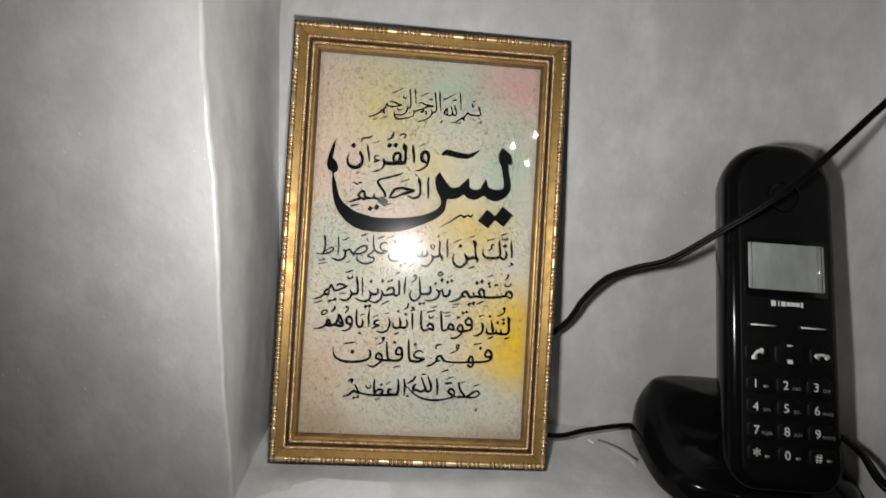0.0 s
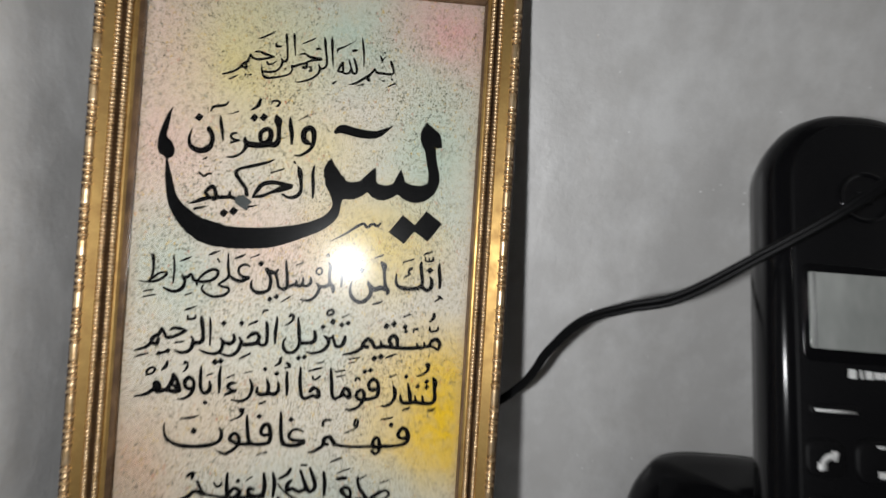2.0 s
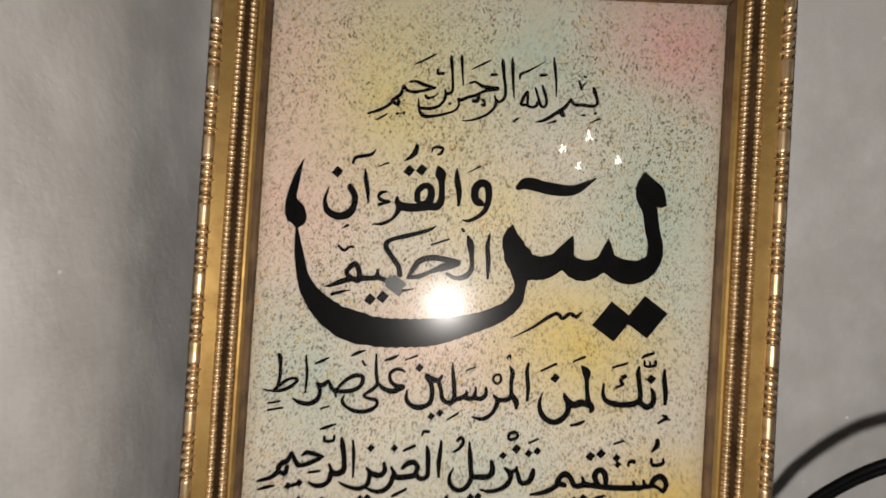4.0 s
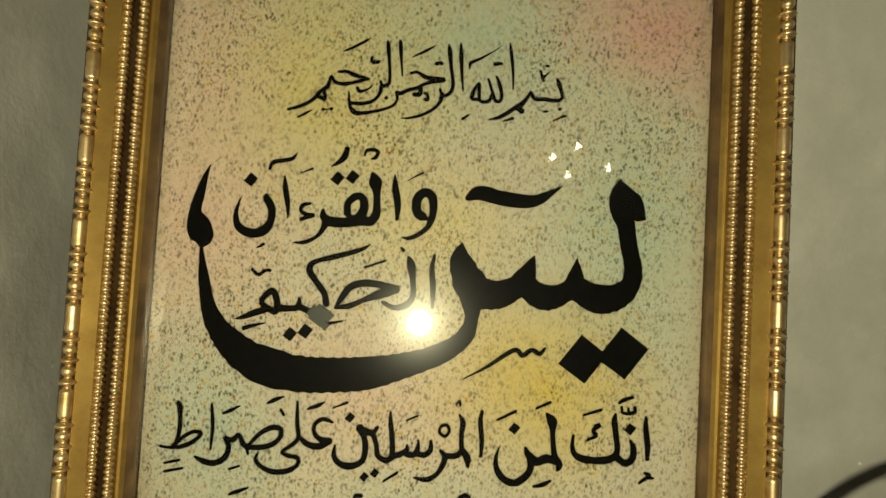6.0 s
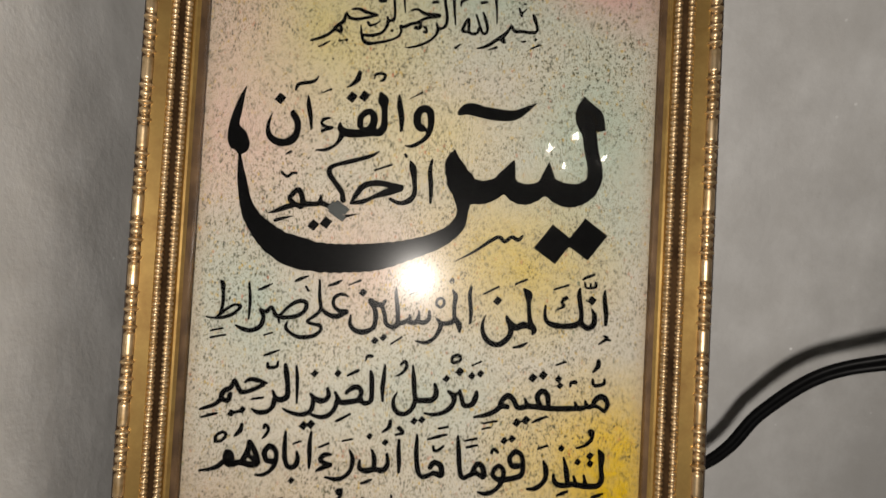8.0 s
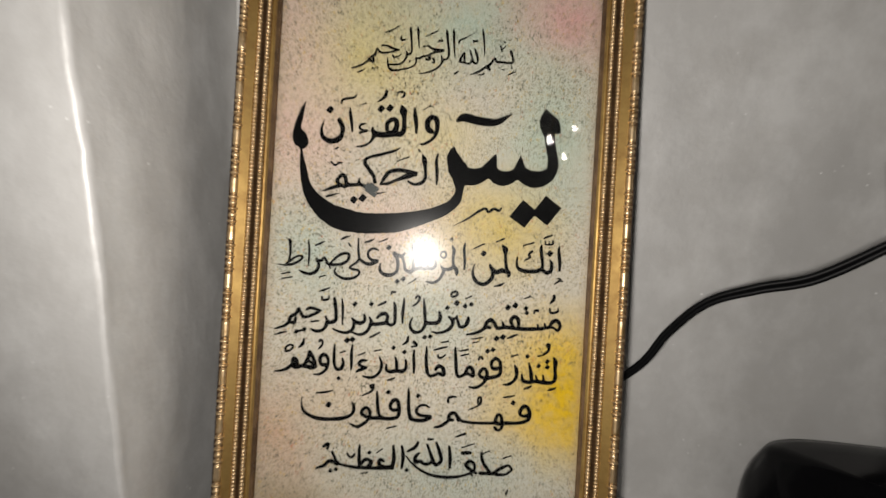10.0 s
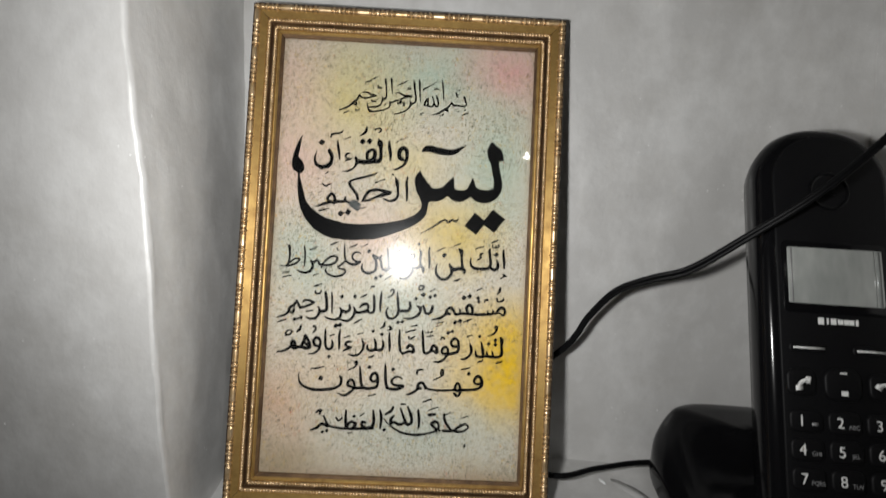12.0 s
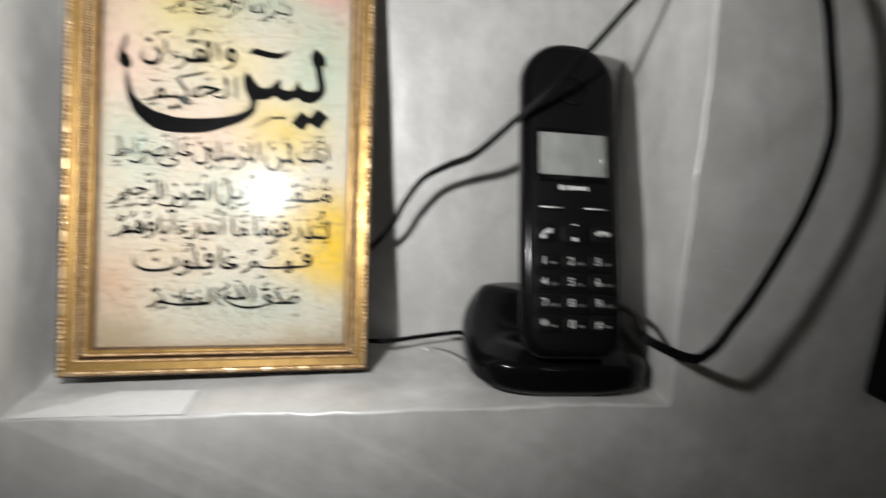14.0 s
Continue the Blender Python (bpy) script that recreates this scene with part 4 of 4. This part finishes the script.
def charger():
    """The cradle: a rounded wedge, high at the back, low and glossy at the front, with a well for the handset."""
    thing = new("phone_charger")
    thing.matrix_world = SITE @ pose(0.1645, 0.006, -0.0015)
    tagged(thing, "black phone charging base standing on the niche ledge", "phone base")
    levels = 14
    bm = bmesh.new()
    rings = []
    for i in range(levels + 1):
        u = i / levels
        grow = math.sin(min(1.0, u * 3.2) * math.pi / 2)
        shrink = 1 - 0.17 * max(0.0, (u - 0.5) / 0.5) ** 2.5
        hw = (0.031 + 0.0155 * grow) * shrink
        front = -0.029 - 0.0075 * grow + 0.006 * max(0.0, (u - 0.8) / 0.2) ** 2
        back = 0.036 + 0.004 * grow
        ring = []
        for k in range(48):
            a = 2 * math.pi * k / 48
            c, s = math.cos(a), math.sin(a)
            p = 2.0 / 3.4
            x = hw * math.copysign(abs(c) ** p, c)
            y = (front + back) / 2 + (back - front) / 2 * math.copysign(abs(s) ** p, s)
            v = (y - front) / (back - front)
            top = 0.020 + 0.0175 * max(0.0, min(1.0, (v - 0.25) / 0.6)) ** 1.3
            ring.append((x, y, u * top))
        rings.append(ring)
    # the upper face, drawn in to a shallow well
    for scale, drop in ((0.96, -0.0012), (0.88, -0.0020), (0.70, -0.0022), (0.4, -0.0022), (0.03, -0.0022)):
        last = rings[levels]
        cx = 0.0
        cy = sum(p[1] for p in last) / 48
        rings.append([(cx + (x - cx) * scale, cy + (y - cy) * scale, z - drop) for x, y, z in last])
    skin(bm, rings)
    part("shell", bm, BLACK_GLOSS, thing, "glossy black shell")
    for x in (-0.024, 0.024):
        for y in (-0.018, 0.026):
            foot = bmesh.new()
            bmesh.ops.create_cone(foot, cap_ends=True, segments=16, radius1=0.004, radius2=0.0045, depth=0.0016, matrix=Matrix.Translation((x, y, -0.0002)))
            part("rubber_foot", foot, BLACK_MATT, thing)
    return thing


charger()


# ---- cords ----


def cord(name, points, radius, label, twin=None, category="cable"):
    """A flexible cord through the points; twin: the gap between two strands, as a function of the way along."""
    thing = new(name)
    thing.matrix_world = SITE
    tagged(thing, label, category)
    line = spline(points, 14)
    for k in ((-1, 1) if twin else (0,)):
        strand = []
        for i, p in enumerate(line):
            ahead = (line[min(i + 1, len(line) - 1)] - line[max(i - 1, 0)]).normalized()
            side = ahead.cross(Vector((0.1, 1, -0.3))).normalized()
            strand.append(p + side * (k * twin(p.x) / 2) if twin else p)
        part("strand" if twin else "jacket", tube(bmesh.new(), strand, radius), CABLE_BLACK, thing)
    return thing


def open_between(x):
    """Strands that part between the picture and the handset."""
    return 0.0010 + 0.0007 * math.exp(-((x - 0.110) / 0.02) ** 2)


cord("twin_cord", [(0.050, 0.038, 0.040), (0.0744, 0.0265, 0.0675), (0.0830, 0.0232, 0.0838), (0.0918, 0.0180, 0.0970), (0.1030, 0.0115, 0.1045), (0.1155, 0.005, 0.1108), (0.1307, -0.004, 0.1261),
                   (0.146, -0.0125, 0.1425), (0.1608, -0.0150, 0.1594), (0.178, -0.016, 0.181), (0.205, -0.020, 0.215), (0.250, -0.045, 0.260), (0.33, -0.06, 0.36), (0.36, -0.045, 0.52)],
     0.00095, "black twin-core cord hanging across the handset", open_between)
cord("charger_lead", [(0.040, 0.040, 0.004), (0.0714, 0.018, 0.0085), (0.095, 0.028, 0.0075), (0.118, 0.036, 0.0075), (0.140, 0.038, 0.008)], 0.0013, "thin black lead behind the charging base")
cord("hanging_cable", [(0.196, 0.020, 0.026), (0.191, -0.010, 0.040), (0.187, -0.032, 0.0425), (0.183, -0.050, 0.0390), (0.1985, -0.0585, 0.0336), (0.2075, -0.059, 0.0378), (0.2145, -0.059, 0.0485),
                    (0.2228, -0.059, 0.0630), (0.2365, -0.058, 0.093), (0.2430, -0.057, 0.117), (0.2435, -0.056, 0.1335), (0.235, -0.056, 0.162), (0.231, -0.050, 0.20), (0.228, -0.045, 0.30), (0.23, -0.04, 0.5)],
     0.0012, "black cord looping from the phone up the wall", lambda x: 0.0016)


# ---- small things ----


# A thin pale sheet stands in for torch light reflected onto the ledge.
def light_patch():
    bm = bmesh.new()
    low = [bm.verts.new(p) for p in ((-0.0745, -0.0332, -0.0063), (-0.007, -0.0328, -0.0049), (-0.008, -0.0140, -0.0040), (-0.042, -0.0140, -0.0046), (-0.056, -0.0205, -0.0054))]
    face = bm.faces.new(low)
    made = bmesh.ops.extrude_face_region(bm, geom=[face])["geom"]
    for v in made:
        if hasattr(v, "co"):
            v.co.z += 0.0005
    ob = part("light_patch", bm, LIGHT_PATCH_AND_CRUMB, None, "", False)
    ob.matrix_world = SITE
    return tagged(ob, "pale patch of reflected light on the ledge, built as a thin sheet", "paper")


light_patch()


def paint_flake():
    """A loosened skin of paint on the ledge, its curved edge standing up a little."""
    bm = bmesh.new()
    arc = spline([(0.083, 0.0365, 0), (0.096, 0.0362, 0), (0.107, 0.0338, 0), (0.1155, 0.0275, 0), (0.1215, 0.018, 0)], 6)
    rows = []
    for i, p in enumerate(arc):
        lift = 0.0002 * math.sin(math.pi * i / (len(arc) - 1)) + 0.0006 * noise.noise(p * 300)
        rows.append([(p.x, p.y, -0.0014 + lift), (p.x - 0.002, p.y - 0.003, -0.0016), (p.x - 0.007, p.y - 0.012, -0.0030), (p.x - 0.007, p.y - 0.012, -0.0040), (p.x, p.y, -0.0020 + lift)])
    skin(bm, rows)
    ob = part("paint_flake", bm, PLASTER)
    ob.matrix_world = SITE
    return tagged(ob, "loose flake of pearl grey paint on the ledge", "paint flake")


paint_flake()


def plaster_crumb(x, y, z, length, width, turn, seed, label):
    """A loose crumb of plaster: a knobbly sliver."""
    rnd = random.Random(seed)
    bm = bmesh.new()
    bmesh.ops.create_icosphere(bm, subdivisions=2, radius=0.5)
    for v in bm.verts:
        v.co *= 1 + 0.45 * noise.noise(v.co * 3.1 + Vector((seed, 0, 0))) + rnd.uniform(-0.08, 0.08)
        v.co = Vector((v.co.x * length, v.co.y * width, v.co.z * width * 0.8))
    ob = part("plaster_crumb", bm, LIGHT_PATCH_AND_CRUMB, None, "", False)
    ob.matrix_world = SITE @ pose(x, y, z, 0, 0, turn)
    return tagged(ob, label, "plaster crumb")


plaster_crumb(0.0995, 0.0315, -0.0012, 0.0052, 0.0018, -58, 3, "small white sliver of plaster beside the lead")


def wall_panel():
    thing = new("wall_panel")
    thing.matrix_world = SITE @ pose(0.3125, -0.034, 0.0055)
    tagged(thing, "black panel hanging on the plastered wall", "panel")
    part("panel_frame", box(bmesh.new(), 0, 0.22, -0.014, 0.0005, 0, 0.30, 0.003, 3), BLACK_GLOSS, thing, "black frame")
    part("panel_face", box(bmesh.new(), 0.014, 0.206, -0.0148, -0.010, 0.014, 0.286, 0.001, 1), BLACK_MATT, thing, "black face")
    return thing


wall_panel()


def ceiling_lamp():
    """A hanging lamp with four small lit glass bells."""
    thing = new("ceiling_lamp")
    thing.matrix_world = pose(LAMP_AT[0], LAMP_AT[1], 2.7)
    tagged(thing, "brass ceiling lamp with four lit glass bells", "ceiling lamp")
    drop = LAMP_AT[2] - 2.7
    bm = bmesh.new()
    tube(bm, [Vector((0, 0, 0)), Vector((0, 0, -0.02)), Vector((0, 0, -0.021)), Vector((0, 0, drop + 0.16))], lambda u: 0.05 if u < 0.5 else 0.008, 16)
    part("stem", bm, BRASS, thing)
    for x, y, z in ((-0.01, 0.03, 0.06), (-0.12, 0.02, 0.0), (-0.03, -0.05, -0.045), (0.13, 0.0, -0.02)):
        z += drop
        bm = bmesh.new()
        tube(bm, spline([(0, 0, drop + 0.17), (x * 0.6, y * 0.6, drop + 0.19), (x, y, z + 0.016)], 8), 0.004, 8)
        arm = part("arm", bm, BRASS, thing)
        bm = bmesh.new()
        rings = [[(x + r * math.cos(a), y + r * math.sin(a), z + h) for a in (2 * math.pi * i / 16 for i in range(16))] for r, h in ((0.003, 0.018), (0.006, 0.011), (0.009, 0.001), (0.012, -0.008), (0.001, -0.008))]
        skin(bm, rings)
        part("glass_bell", bm, lamp_glow, arm, "lit white glass bell")
    return thing


LAMP_AT = (0.67, -1.70, 2.15)
ceiling_lamp()
